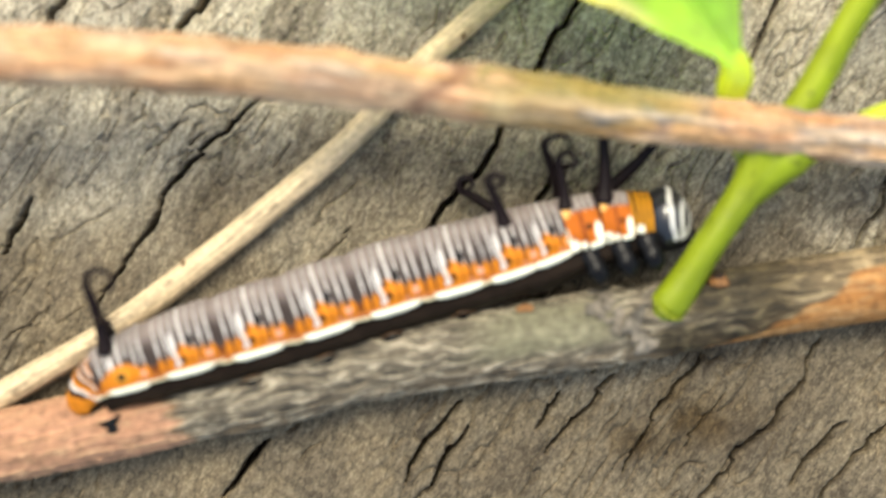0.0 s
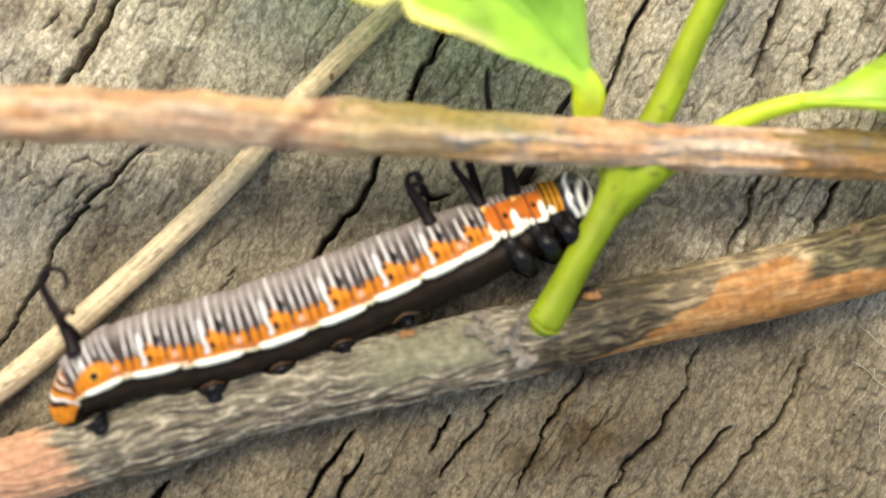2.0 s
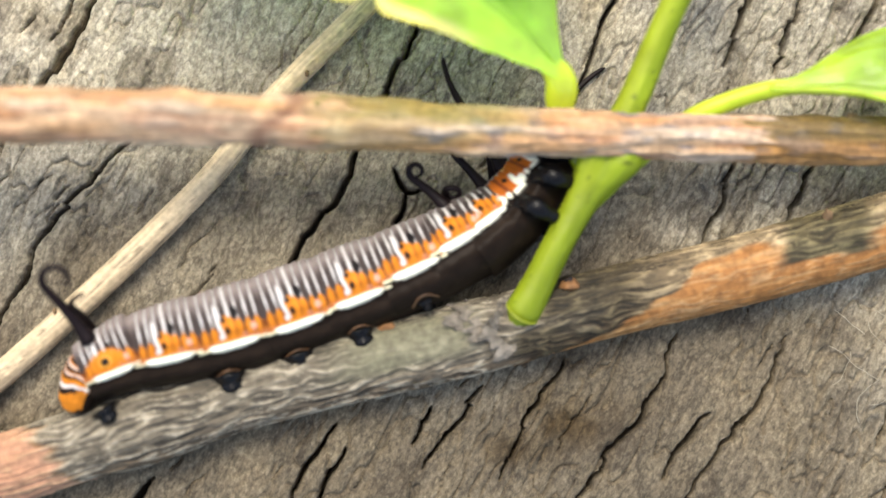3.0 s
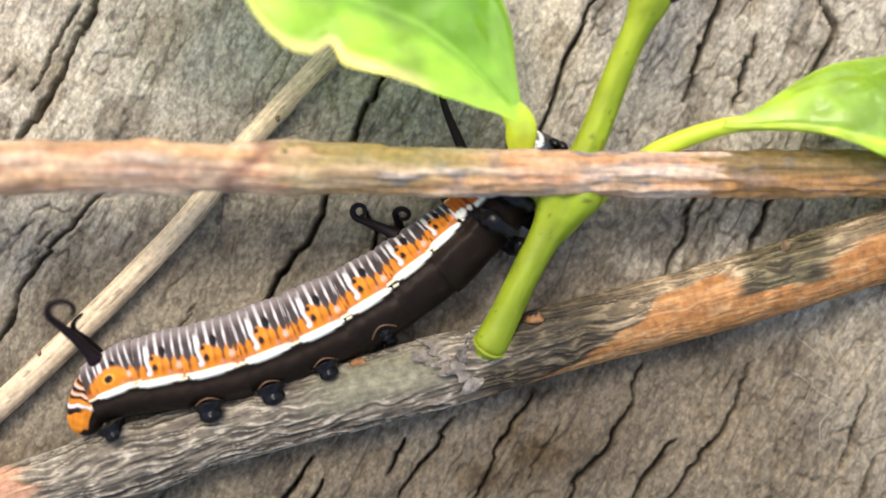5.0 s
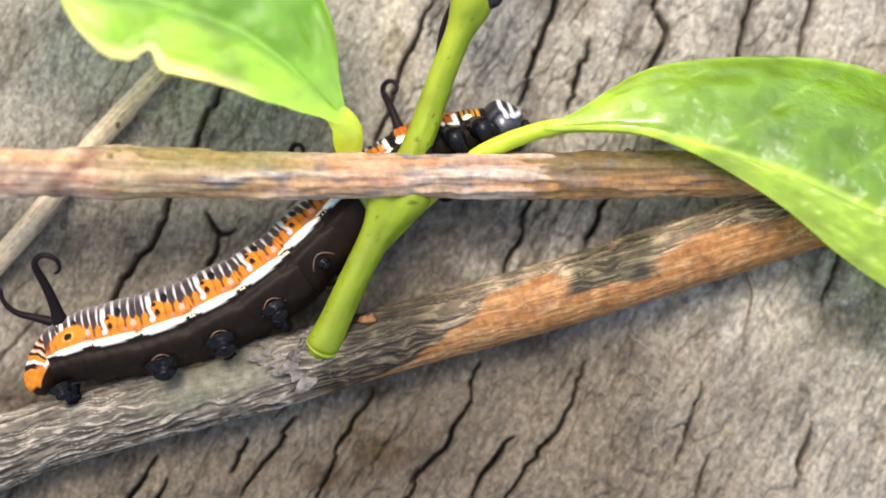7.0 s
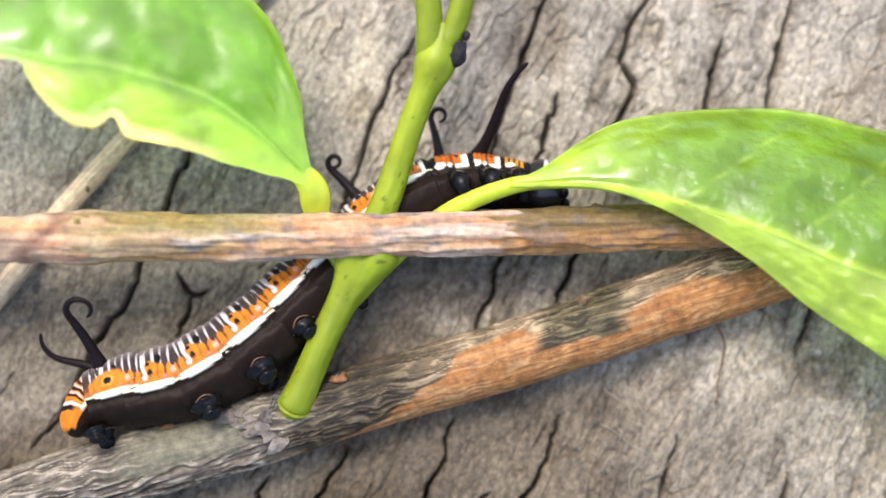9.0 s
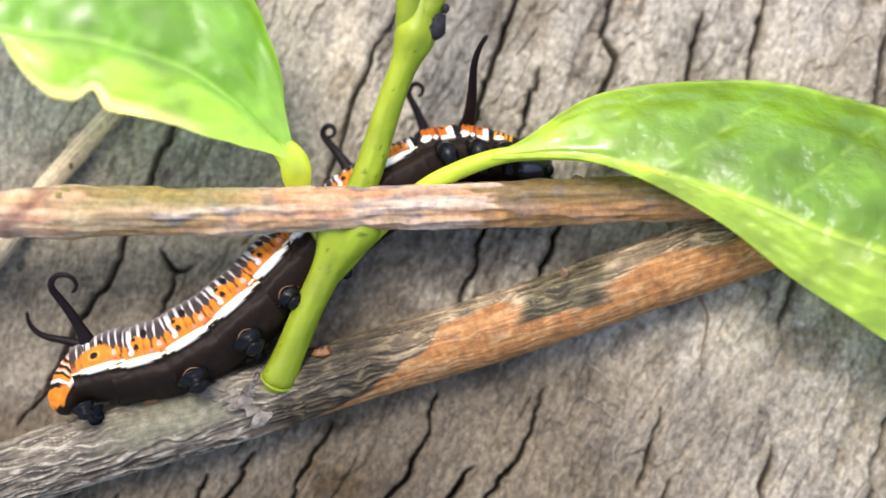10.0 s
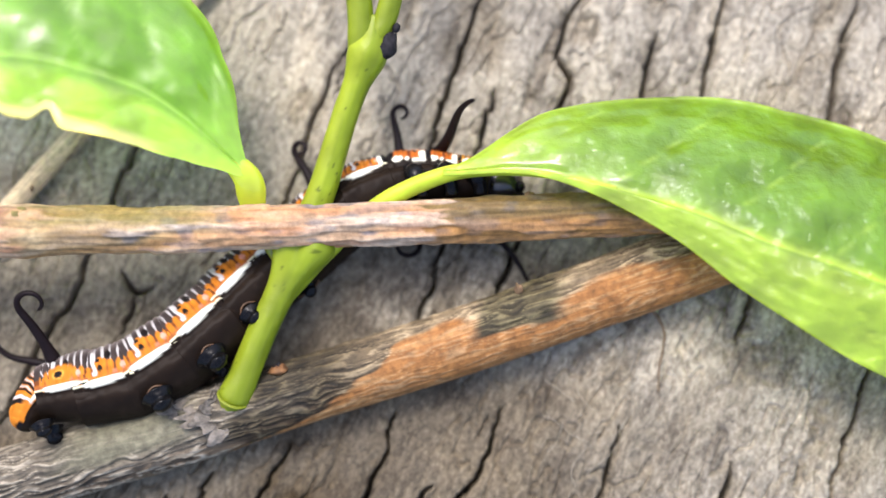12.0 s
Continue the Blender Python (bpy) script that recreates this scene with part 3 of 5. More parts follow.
def branch():
    b = BRANCH_BASE
    top = thing("branch", b, "grey-barked woody branch with stripped orange patches and a green shoot", "branch")
    path = spline([(-7.2, -3.35, 0.26), (-4.6, -2.28, 0.25), (-2.9, -1.70, 0.23), (-1.35, -1.18, 0.22), (-0.16, -0.86, 0.22), (0.86, -0.59, 0.22),
                   (2.01, -0.28, 0.25), (3.27, 0.10, 0.26), (4.6, 0.52, 0.27), (7.4, 1.45, 0.29)], 900)
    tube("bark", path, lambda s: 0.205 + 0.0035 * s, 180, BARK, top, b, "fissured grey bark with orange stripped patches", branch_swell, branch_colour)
    # green shoot
    sp = spline([(0.43, -0.68, 0.40), (0.53, -0.50, 0.43), (0.71, -0.12, 0.48), (0.95, 0.34, 0.53), (1.17, 0.83, 0.62), (1.37, 1.36, 0.73), (1.55, 1.78, 0.82), (1.60, 2.0, 0.86)], 160)
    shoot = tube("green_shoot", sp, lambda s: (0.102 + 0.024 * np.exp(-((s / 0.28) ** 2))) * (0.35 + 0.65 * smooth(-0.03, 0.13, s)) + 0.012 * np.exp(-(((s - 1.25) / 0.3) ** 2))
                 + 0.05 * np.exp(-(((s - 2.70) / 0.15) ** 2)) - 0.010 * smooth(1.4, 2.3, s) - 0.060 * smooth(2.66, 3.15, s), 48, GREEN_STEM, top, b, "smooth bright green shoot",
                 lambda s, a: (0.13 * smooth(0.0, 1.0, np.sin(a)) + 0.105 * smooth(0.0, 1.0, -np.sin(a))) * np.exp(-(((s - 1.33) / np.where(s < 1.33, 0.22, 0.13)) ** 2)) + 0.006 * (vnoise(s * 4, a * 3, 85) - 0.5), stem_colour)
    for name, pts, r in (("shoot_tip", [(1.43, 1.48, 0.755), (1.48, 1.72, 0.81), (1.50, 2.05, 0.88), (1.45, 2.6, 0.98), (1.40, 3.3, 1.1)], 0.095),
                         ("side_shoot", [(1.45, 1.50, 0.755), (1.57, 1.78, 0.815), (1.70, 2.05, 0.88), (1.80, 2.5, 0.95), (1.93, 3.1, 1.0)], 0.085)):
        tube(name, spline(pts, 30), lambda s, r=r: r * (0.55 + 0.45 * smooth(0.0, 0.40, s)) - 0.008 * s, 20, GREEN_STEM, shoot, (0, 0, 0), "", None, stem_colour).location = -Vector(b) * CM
    q = blob("axil_bud", (1.685, 1.78, 0.86), (0.062, 0.066, 0.088), DARK_BUD, shoot, b, 3, 0.4, axis=(0.35, 0.9, 0.2), label="dark shrivelled bud")
    blob("bud_tip", (1.745, 1.90, 0.885), (0.028, 0.03, 0.035), DARK_BUD, q, b, 5, axis=(0.35, 0.9, 0.2))
    # torn collar and scars on the bark
    run = np.r_[0, np.cumsum(np.linalg.norm(np.diff(path, axis=0), axis=1))]

    def on_bark(x, y, deep=0.0):
        """A place on the upper face of the bark, and the way out from it."""
        k = np.argmin(np.hypot(path[:, 0] - x, path[:, 1] - y))
        t = path[k + 1] - path[k - 1]
        off = ((x - path[k, 0]) * -t[1] + (y - path[k, 1]) * t[0]) / np.hypot(t[0], t[1])
        r = 0.215 + 0.0035 * run[k] + 0.03 * math.exp(-(((run[k] - 5.55) / 0.28) ** 2))
        rise = math.sqrt(max(r * r - off * off, 0.0))
        out = np.array([x - path[k, 0], y - path[k, 1], rise]) / r
        return np.array([x, y, path[k, 2] + rise]) - deep * out, out

    # papery husk torn open round the foot: thin ragged flaps that stand off the bark
    for k, (turn, span, height, flare, drop, off) in enumerate(((150, 80, 0.13, 0.50, 0.0, 0.10), (200, 76, 0.14, 0.85, 0.01, 0.12), (246, 60, 0.10, 1.0, 0.02, 0.13), (112, 50, 0.10, 0.4, 0.02, 0.15), (186, 50, 0.19, 0.9, -0.02, 0.17), (164, 26, 0.16, 0.9, 0.0, 0.27), (176, 20, 0.12, 0.9, 0.01, 0.34))):
        th, h = np.meshgrid(np.radians(np.linspace(turn - span / 2, turn + span / 2, 22)), np.linspace(0, 1, 12), indexing="ij")
        q = np.linspace(-1, 1, 22)[:, None]
        tall = height * (1 - 0.75 * np.abs(q) ** 2.2) * (0.55 + 0.9 * vnoise(q * 4.5 + 7 * k, h * 0.0, 60 + k))
        out = off + tall * h * flare + 0.030 * (fbm(q * 3 + k, h * 3, 66, 2) - 0.5)
        x, y = 0.43 + out * np.cos(th), -0.68 + out * np.sin(th)
        ground = np.array([[on_bark(i, j)[0][2] for i, j in zip(u, w)] for u, w in zip(x, y)])
        z = ground - 0.015 + drop + tall * h * (0.75 - 0.25 * flare) + 0.025 * (fbm(q * 4 + 9, h * 3 + k, 67, 2) - 0.5) * h
        v = np.stack([x, y, z], -1)
        lower = v - np.array([0.35 * np.cos(turn), 0.35 * np.sin(turn), 0.9]) * 0.012
        f, o = grid_faces(22, 12), 22 * 12
        loop = [i * 12 for i in range(22)] + [21 * 12 + j for j in range(1, 12)] + [i * 12 + 11 for i in range(20, -1, -1)] + [j for j in range(10, 0, -1)]
        rim = [[p, r, r + o, p + o] for p, r in zip(loop, loop[1:] + loop[:1])]
        mesh_part("bark_collar", np.vstack([v.reshape(-1, 3), lower.reshape(-1, 3)]) - np.array(b), f.tolist() + (f[:, ::-1] + o).tolist() + rim, CORK, top, "torn papery grey husk")
    for x, y, r, m, lift, label in ((0.80, -0.41, (0.062, 0.055, 0.032), SCAR, -0.008, "round corky orange bud scar"), (0.795, -0.405, (0.034, 0.030, 0.026), DARK_BUD, -0.026, "dark centre of a bud scar"),
                                    (-0.42, -0.71, (0.055, 0.034, 0.028), SCAR, -0.005, "small flaky orange bud scar"), (2.53, 0.085, (0.03, 0.03, 0.045), BUD_BROWN, -0.01, "small brown bud")):
        p, out = on_bark(x, y, lift)
        blob("shoot_scar", p, r, m, top, b, int(abs(x) * 10), 0.45, out, label)
    blob("shoot_scar", (4.10, 0.12, 0.26), (0.03, 0.03, 0.045), BUD_BROWN, top, b, 24, 0.4, (0.2, -0.9, 0.2), "small brown bud")
    ring = np.linspace(0, 2 * math.pi, 40)
    low = -0.06 * np.sin(ring)
    lip = np.stack([0.485 + 0.87 * 0.116 * np.cos(ring) + 0.48 * low, -0.585 - 0.48 * 0.116 * np.cos(ring) + 0.87 * low, 0.42 + 0.112 * np.sin(ring)], 1)
    tube("sheath_lip", lip, lambda s: 0.009 + 0.003 * np.sin(s * 9), 10, GREEN_STEM, shoot, b, "pale rim of the shoot's foot", None, lambda s, a, v: stem_colour(s, a, v) * np.array([1.15, 1.05, 2.0]), False)
    # leaf with an eaten tip
    eaten = new("eaten_leaf")
    eaten.parent = top
    eaten.empty_display_size = 0.002
    tagged(eaten, "bright green leaf with an eaten pale margin")
    tube("petiole", spline([(0.88, 0.32, 0.52), (0.76, 0.52, 0.54), (0.69, 0.76, 0.62), (0.665, 0.93, 0.76), (0.50, 1.09, 0.85), (0.24, 1.27, 0.94)], 46), lambda s: 0.050 + 0.055 * smooth(0.30, 0.60, s) - 0.085 * smooth(0.62, 1.2, s), 18, SOFT_LEAF, eaten, b, "", lambda s, a: -0.035 * np.cos(a) ** 2 * smooth(0.2, 0.5, s), flat_petiole_colour)

    def bite(u, k, w):
        gap = 0.11 * np.exp(-(((u - 0.40) / 0.019) ** 2)) * smooth(0.55, 0.8, k)
        return np.maximum(w - gap - 0.04 * smooth(0.6, 1, k) * vnoise(u * 22, k * 2, 91), 0)

    leaf_blade("blade", [(0.68, 0.95, 0.82), (0.50, 1.12, 0.92), (0.26, 1.34, 1.00), (-0.06, 1.54, 1.10), (-0.62, 1.70, 1.28), (-1.08, 1.74, 1.40), (-1.9, 1.9, 1.5), (-2.6, 2.2, 1.5)],
               lambda u: 0.045 + 0.43 * np.sin(math.pi * np.minimum(u * 1.25, 1)) ** 0.8 * np.sqrt(np.clip(1 - smooth(0.47, 0.575, u), 0, 1)),
               lambda u: 0.03 + 1.22 * np.sin(math.pi * u) ** 1.2,
               lambda u: -14 + 0 * u, lambda u: 20 + 12 * u, eaten, b, "", lambda u, k: eaten_leaf_colour(u, -k), lambda u, k, w: bite(u, -k, w), 0.012, 5, 0.03, SOFT_LEAF)
    # glossy hanging leaf
    leaf = new("glossy_leaf")
    leaf.parent = top
    leaf.empty_display_size = 0.002
    tagged(leaf, "glossy bright green leaf with a pale midrib")
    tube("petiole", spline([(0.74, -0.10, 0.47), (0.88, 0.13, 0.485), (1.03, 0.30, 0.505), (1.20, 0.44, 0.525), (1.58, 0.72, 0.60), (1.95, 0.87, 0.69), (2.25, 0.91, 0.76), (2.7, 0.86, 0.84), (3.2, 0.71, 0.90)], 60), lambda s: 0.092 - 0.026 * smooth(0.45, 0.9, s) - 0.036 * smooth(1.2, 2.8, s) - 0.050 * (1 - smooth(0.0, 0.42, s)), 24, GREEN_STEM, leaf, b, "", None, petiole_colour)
    mid = [(2.02, 0.91, 0.78), (2.70, 0.86, 0.90), (3.63, 0.56, 0.97), (4.18, 0.31, 1.0), (4.8, 0.06, 1.0), (5.9, -0.42, 0.92), (7.0, -1.0, 0.7)]
    leaf_blade("blade", mid, lambda u: 0.02 + 1.22 * np.sin(math.pi * u) ** 0.85 * smooth(-0.05, 0.13, u), lambda u: 0.03 + 0.57 * smooth(0.10, 0.66, u) * (1 - smooth(0.76, 1.0, u)),
               lambda u: 30 + 0 * u, lambda u: 14 + 0 * u, leaf, b, "", drooping_leaf_colour, None, 0.015, 9)


# ---- the twig across the view and the pale one on the timber ----
def twig_colour(s, a, v):
    x, deg = v[..., 0], np.degrees(a)
    streak = 0.35 * vnoise(s * 7, a * 6, 101) + 0.65 * vnoise(s * 15, a * 3.5, 105)
    fine = vnoise(s * 12, a * 18, 103)
    pink = np.array([0.50, 0.31, 0.165])[None, None] * (0.60 + 0.6 * streak[..., None])
    mottle = fbm(s * 3.2, a * 3.0, 104, 3)[..., None]
    pink = pink * (0.45 + 1.1 * mottle)
    red = smooth(0.58, 0.74, vnoise(s * 3.5, a * 4, 107))[..., None]
    pink = pink * (1 - 0.4 * red) + np.array([0.36, 0.12, 0.045]) * 0.4 * red
    olive = np.array([0.36, 0.235, 0.085])[None, None] * (0.55 + 0.5 * streak[..., None]) * (0.5 + mottle)
    brown = (np.array([0.165, 0.105, 0.030]) + np.array([0.13, 0.04, 0.01]) * smooth(-5, 25, deg)[..., None]) * (0.55 + 0.7 * streak[..., None])
    w = 0.16 * (vnoise(s * 3, a * 2, 109) - 0.5) + 0.30 * (vnoise(s * 7, a * 7, 110) - 0.5)
    o = (smooth(-0.95, -0.85, x + w) * (1 - smooth(0.05, 0.55, x + w)))[..., None] * 0.8
    c = pink * (1 - o) + olive * o
    d = smooth(1.93, 2.0, x + w)[..., None]
    c = c * (1 - d) + brown * d
    speck = (smooth(0.68, 0.80, vnoise(s * 8, a * 3.6, 113)) * smooth(-0.9, 0.2, x))[..., None] * (1 - 0.6 * d)
    c = c * (1 - 0.7 * speck) + np.array([0.11, 0.115, 0.13]) * 0.7 * speck
    flake = smooth(0.55, 0.62, fbm(s * 2.4, a * 2.2, 121))[..., None] * 0.36 * (1 - 0.85 * d)
    c = c * (1 - flake) + np.array([0.56, 0.45, 0.34]) * flake * (0.6 + 0.7 * fine[..., None])
    patch = fbm(s * 1.9 + 4, a * 1.6, 151, 3)
    rust = (smooth(0.52, 0.64, patch) * 0.35 * (1 - d[..., 0]))[..., None]
    c = c * (1 - rust) + np.array([0.42, 0.19, 0.055]) * rust * (0.6 + 0.8 * fine[..., None])
    ash = (smooth(0.46, 0.36, patch) * 0.26 * (1 - d[..., 0]))[..., None]
    c = c * (1 - ash) + np.array([0.42, 0.345, 0.25]) * ash * (0.6 + 0.8 * fine[..., None])
    moss = (smooth(-0.80, -0.66, x + w) * (1 - smooth(0.2, 0.7, x)) * smooth(10, -25, deg + 30 * (fine - 0.5)) * 0.6)[..., None]
    c = c * (1 - moss) + np.array([0.20, 0.175, 0.045]) * moss
    split = (1 - smooth(0.0, 0.07, np.abs(vnoise(s * 1.3, a * 6, 117) - 0.5)))[..., None] * 0.16
    c = c * (1 - split) + np.array([0.17, 0.075, 0.035]) * split
    collar = np.exp(-(((x + 1.12 + 0.12 * np.sin(a * 1.7)) / 0.07) ** 2))[..., None] * 0.7
    c = c * (1 - collar) + np.array([0.12, 0.045, 0.025]) * collar
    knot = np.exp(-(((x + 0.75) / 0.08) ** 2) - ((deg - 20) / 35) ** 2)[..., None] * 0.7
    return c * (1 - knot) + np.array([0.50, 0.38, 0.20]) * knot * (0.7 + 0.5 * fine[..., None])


def dry_twig():
    b = (4.4, 0.5, 0.0)
    top = thing("dry_twig", b, "bare reddish-brown dry twig lying across the shoot", "twig")
    path = spline([(-7.6, 0.30, 1.38), (-5.2, 0.46, 1.22), (-3.69, 0.54, 1.08), (-2.4, 0.60, 0.97), (-0.9, 0.60, 0.84), (0.6, 0.58, 0.68), (2.14, 0.585, 0.57), (3.2, 0.585, 0.55), (4.0, 0.57, 0.58), (4.5, 0.53, 0.61)], 460)

    def swell(s, a):
        x = s * 0.997 - 7.6
        knot = 0.022 * np.exp(-(((x + 0.85) / 0.16) ** 2)) + 0.03 * np.exp(-(((x + 1.75) / 0.12) ** 2)) * smooth(0.2, 0.9, np.cos(a + 1.2))
        flake = 0.016 * smooth(0.55, 0.62, fbm(s * 2.4, a * 2.2, 121))
        return knot + flake + 0.020 * (vnoise(s * 3.5, a * 11, 101) - 0.5) + 0.020 * (fbm(s * 1.5, a * 1.2, 127) - 0.5) + 0.024 * (fbm(s * 5, a * 4, 129) - 0.5)

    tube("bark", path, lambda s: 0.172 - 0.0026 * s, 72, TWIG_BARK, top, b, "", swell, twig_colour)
    blob("leaf_scar", (-0.86, 0.70, 0.955), (0.075, 0.06, 0.05), MOSS, top, b, 31, 0.35, (0, 0.4, 0.9))
    blob("bud", (2.62, 0.72, 0.58), (0.035, 0.035, 0.05), BUD_BROWN, top, b, 32, 0.4, (0.1, 0.9, 0.3))


def pale_twig():
    b = (-1.76, 0.16, 0.0)

    def colour(s, a, v):
        streak = vnoise(s * 4, a * 12, 131)
        c = np.array([0.55, 0.42, 0.255])[None, None] * (0.66 + 0.6 * streak[..., None])
        dot = smooth(0.80, 0.88, vnoise(s * 12, a * 7, 137))[..., None]
        return c * (1 - 0.5 * dot)

    path = spline([(-6.0, -3.35, 0.12), (-3.78, -1.66, 0.12), (-2.95, -1.03, 0.12), (-1.76, 0.14, 0.12), (-1.2, 0.84, 0.12), (-0.62, 1.46, 0.12), (0.4, 2.6, 0.12)], 260)
    ob = thing("pale_twig", b, "thin straw-coloured dry twig lying on the timber", "twig")
    tube("stalk", path, lambda s: 0.104 - 0.0035 * s, 40, STRAW, ob, b, "", lambda s, a: 0.006 * (vnoise(s * 4, a * 12, 131) - 0.5) + 0.012 * (vnoise(s * 0.9, a, 139) - 0.5), colour)
    for k, (x, y, dy) in enumerate(((-2.62, -0.70, 0.05), (-1.02, 1.04, -0.05), (-0.30, 1.82, 0.04))):
        blob("bud_scar", (x - 0.6 * dy, y + dy, 0.20), (0.014, 0.020, 0.012), BUD_BROWN, ob, b, 70 + k, 0.4)


def dry_fibres():
    """Loose hair-thin plant fibres caught on the rough wood below the branch."""
    rng = random.Random(19)
    verts, faces = [], []
    for _ in range(9):
        x, y = rng.uniform(2.5, 3.6), rng.uniform(-1.1, -0.45)
        way, bend, step = rng.uniform(0, 2 * math.pi), rng.uniform(-0.10, 0.10), rng.uniform(0.015, 0.035)
        pts = []
        for k in range(14):
            pts.append((x, y, 0.035 + 0.02 * math.sin(k * 0.8 + x * 9)))
            x, y, way = x + step * math.cos(way), y + step * math.sin(way), way + bend + rng.uniform(-0.25, 0.25)
        p = np.array(pts)
        t, up, side = axes_along(p)
        base, r = len(verts), rng.uniform(0.0016, 0.0026)
        for q in range(len(p)):
            for a in range(5):
                verts.append(p[q] + r * (math.cos(a * 1.2566) * up[q] + math.sin(a * 1.2566) * side[q]))
        faces += (grid_faces(len(p), 5, True) + base).tolist()
    ob = mesh_part("dry_fibres", np.array(verts), faces, FIBRE, None)
    tagged(ob, "pale hair-thin dry plant fibres on the weathered timber", "fibres", kind="stuff")


def dry_tendril():
    """A thin brown stalk that hangs from under the branch onto the timber."""
    b = (3.58, -0.3, 0.0)
    ob = thing("dry_tendril", b, "thin curved brown dry tendril on the weathered timber", "tendril")
    path = spline([(3.47, -0.06, 0.10), (3.54, -0.13, 0.07), (3.585, -0.24, 0.045), (3.57, -0.36, 0.04), (3.535, -0.50, 0.035), (3.52, -0.66, 0.02)], 60)
    tube("stalk", path, lambda s: 0.0115 - 0.010 * s, 10, BUD_BROWN, ob, b, "", lambda s, a: 0.002 * (vnoise(s * 20, a * 2, 401) - 0.5))
    blob("stalk_tip", path[-1], (0.007, 0.007, 0.012), BUD_BROWN, ob, b, 81, 0.3, (0, -1, -0.2))


# ---- the caterpillar ----
# shares of the body's length at which its pieces sit: stretched out at first, bunched up behind later
STATIONS = np.array([0.02, 0.08, 0.18, 0.29, 0.405, 0.52, 0.63, 0.72, 0.785, 0.845, 0.90, 0.945, 0.985])
BUNCHED = np.array([0.050, 0.110, 0.183, 0.27, 0.367, 0.465, 0.567, 0.67, 0.755, 0.83, 0.885, 0.935, 0.985])
SPINES = []


def spine(t, roll_tail, roll_head, points):
    SPINES.append((t, roll_tail, roll_head, points))


def body_pattern(kind, u, p):
    """Pigment of a segment; u runs from its rear to its front, p is the angle from the back in degrees."""
    dark, white = np.array([0.044, 0.033, 0.029]), np.array([0.49, 0.46, 0.43])
    orange, black = np.array([0.49, 0.162, 0.014]), np.array([0.010, 0.008, 0.008])
    cream = np.array([0.84, 0.81, 0.63])
    belly = np.array([0.0115, 0.0072, 0.0044]) * (0.6 + 0.9 * fbm(u * 3, p / 16, 317))[..., None]
    pink = np.array([0.50, 0.22, 0.15])

    def lay(c, m, col):
        m = np.clip(m, 0, 1)[..., None]
        return c * (1 - m) + col * m

    def spot(u0, p0, ru, rp):
        return 1 - smooth(0.75, 1.15, np.hypot((u - u0) / ru, (p - p0) / rp))

    # the stripes are grey on the back and blacker towards the flanks
    flank = smooth(24, 60, p)
    c = lay(np.ones(u.shape + (3,)) * np.array([0.215, 0.175, 0.160]), flank, dark)
    sway = 0.05 * np.sin(p / 17) + 0.05 * (vnoise(p / 9, u * 6, 301) - 0.5)
    s = (u * 7 + sway) % 1
    thin = 1 - smooth(0.09, 0.17 + 0.04 * smooth(30, 70, p), np.abs(s - 0.5) + 0.07 * (vnoise(u * 7, p / 12, 303) - 0.35) + 0.06 * smooth(58, 80, p))
    if kind in ("abdomen", "horned", "front"):
        c = lay(c, thin, white * (0.66 + 0.34 * flank[..., None]))
        c = lay(c, (1 - smooth(0.018, 0.038, np.abs(u - 0.5 + 0.012 * np.sin(p / 15)))) * (p < 72), white)
        # orange runs up between the stripes in fingers, highest round the lower spot
        patch = np.exp(-(np.abs(u - 0.46) / 0.15) ** 3)
        finger = np.cos(2 * math.pi * (u * 7 + sway))
        top = 80 - 14 * patch + 4.5 * finger * (1 - patch) + 5 * (vnoise(u * 9, p * 0, 305) - 0.5)
        side = smooth(-1.5, 1.5, p - top)
        c = lay(c, side, orange * (0.85 + 0.3 * vnoise(u * 7, p / 8, 307))[..., None])
        # creases between the folds, rusty along the foot of the band
        crease = 1 - smooth(0.08, 0.24, np.abs((u * 7 + 0.5 + sway) % 1 - 0.5))
        c = lay(c, 0.9 * side * crease * (1 - 0.8 * patch) * (1 - 0.6 * smooth(90, 97, p)), np.array([0.10, 0.026, 0.010]))
        c = lay(c, 0.6 * side * (1 - patch) * smooth(93, 98, p), np.array([0.24, 0.075, 0.035]))
        c = lay(c, 0.85 * spot(0.86, 88, 0.055, 5.5), pink * 1.45)
        c = lay(c, 0.45 * spot(0.70, 95, 0.05, 4), pink)
        # a white stripe hooks forward under the stripes to the hind edge of the patch
        hook = 0.315 + 0.05 * smooth(70, 92, p)
        c = lay(c, (1 - smooth(0.018, 0.040, np.abs(u - hook))) * smooth(40, 52, p) * (1 - smooth(90, 95, p)), white * 1.15)
        c = lay(c, spot(0.335, 91, 0.045, 4.5), white * 1.2)
        c = lay(c, spot(0.60, 63, 0.068, 9), black)
        c = lay(c, spot(0.41, 70, 0.045, 4), black)
        c = lay(c, spot(0.445, 85, 0.050, 5.5), black)
        if kind == "horned":
            c = lay(c, spot(0.45, 82, 0.36, 19), orange)
            c = lay(c, spot(0.44, 82, 0.135, 9.5), np.array([0.72, 0.34, 0.05]))
            c = lay(c, spot(0.44, 82, 0.098, 7), black)
    elif kind == "thorax":
        c = lay(c, thin, white)
        c = lay(c, smooth(-4, 4, p - 46), orange * np.array([0.85, 0.68, 1]))
        c = lay(c, 0.8 * (1 - smooth(0.03, 0.07, np.abs(u - 0.48))) * smooth(40, 50, p), np.array([0.13, 0.03, 0.012]))
        c = lay(c, spot(0.14, 40, 0.16, 14), np.array([0.75, 0.42, 0.14]))
        c = lay(c, spot(0.62, 74, 0.07, 6), black)
        c = lay(c, spot(0.82, 88, 0.10, 19), cream)
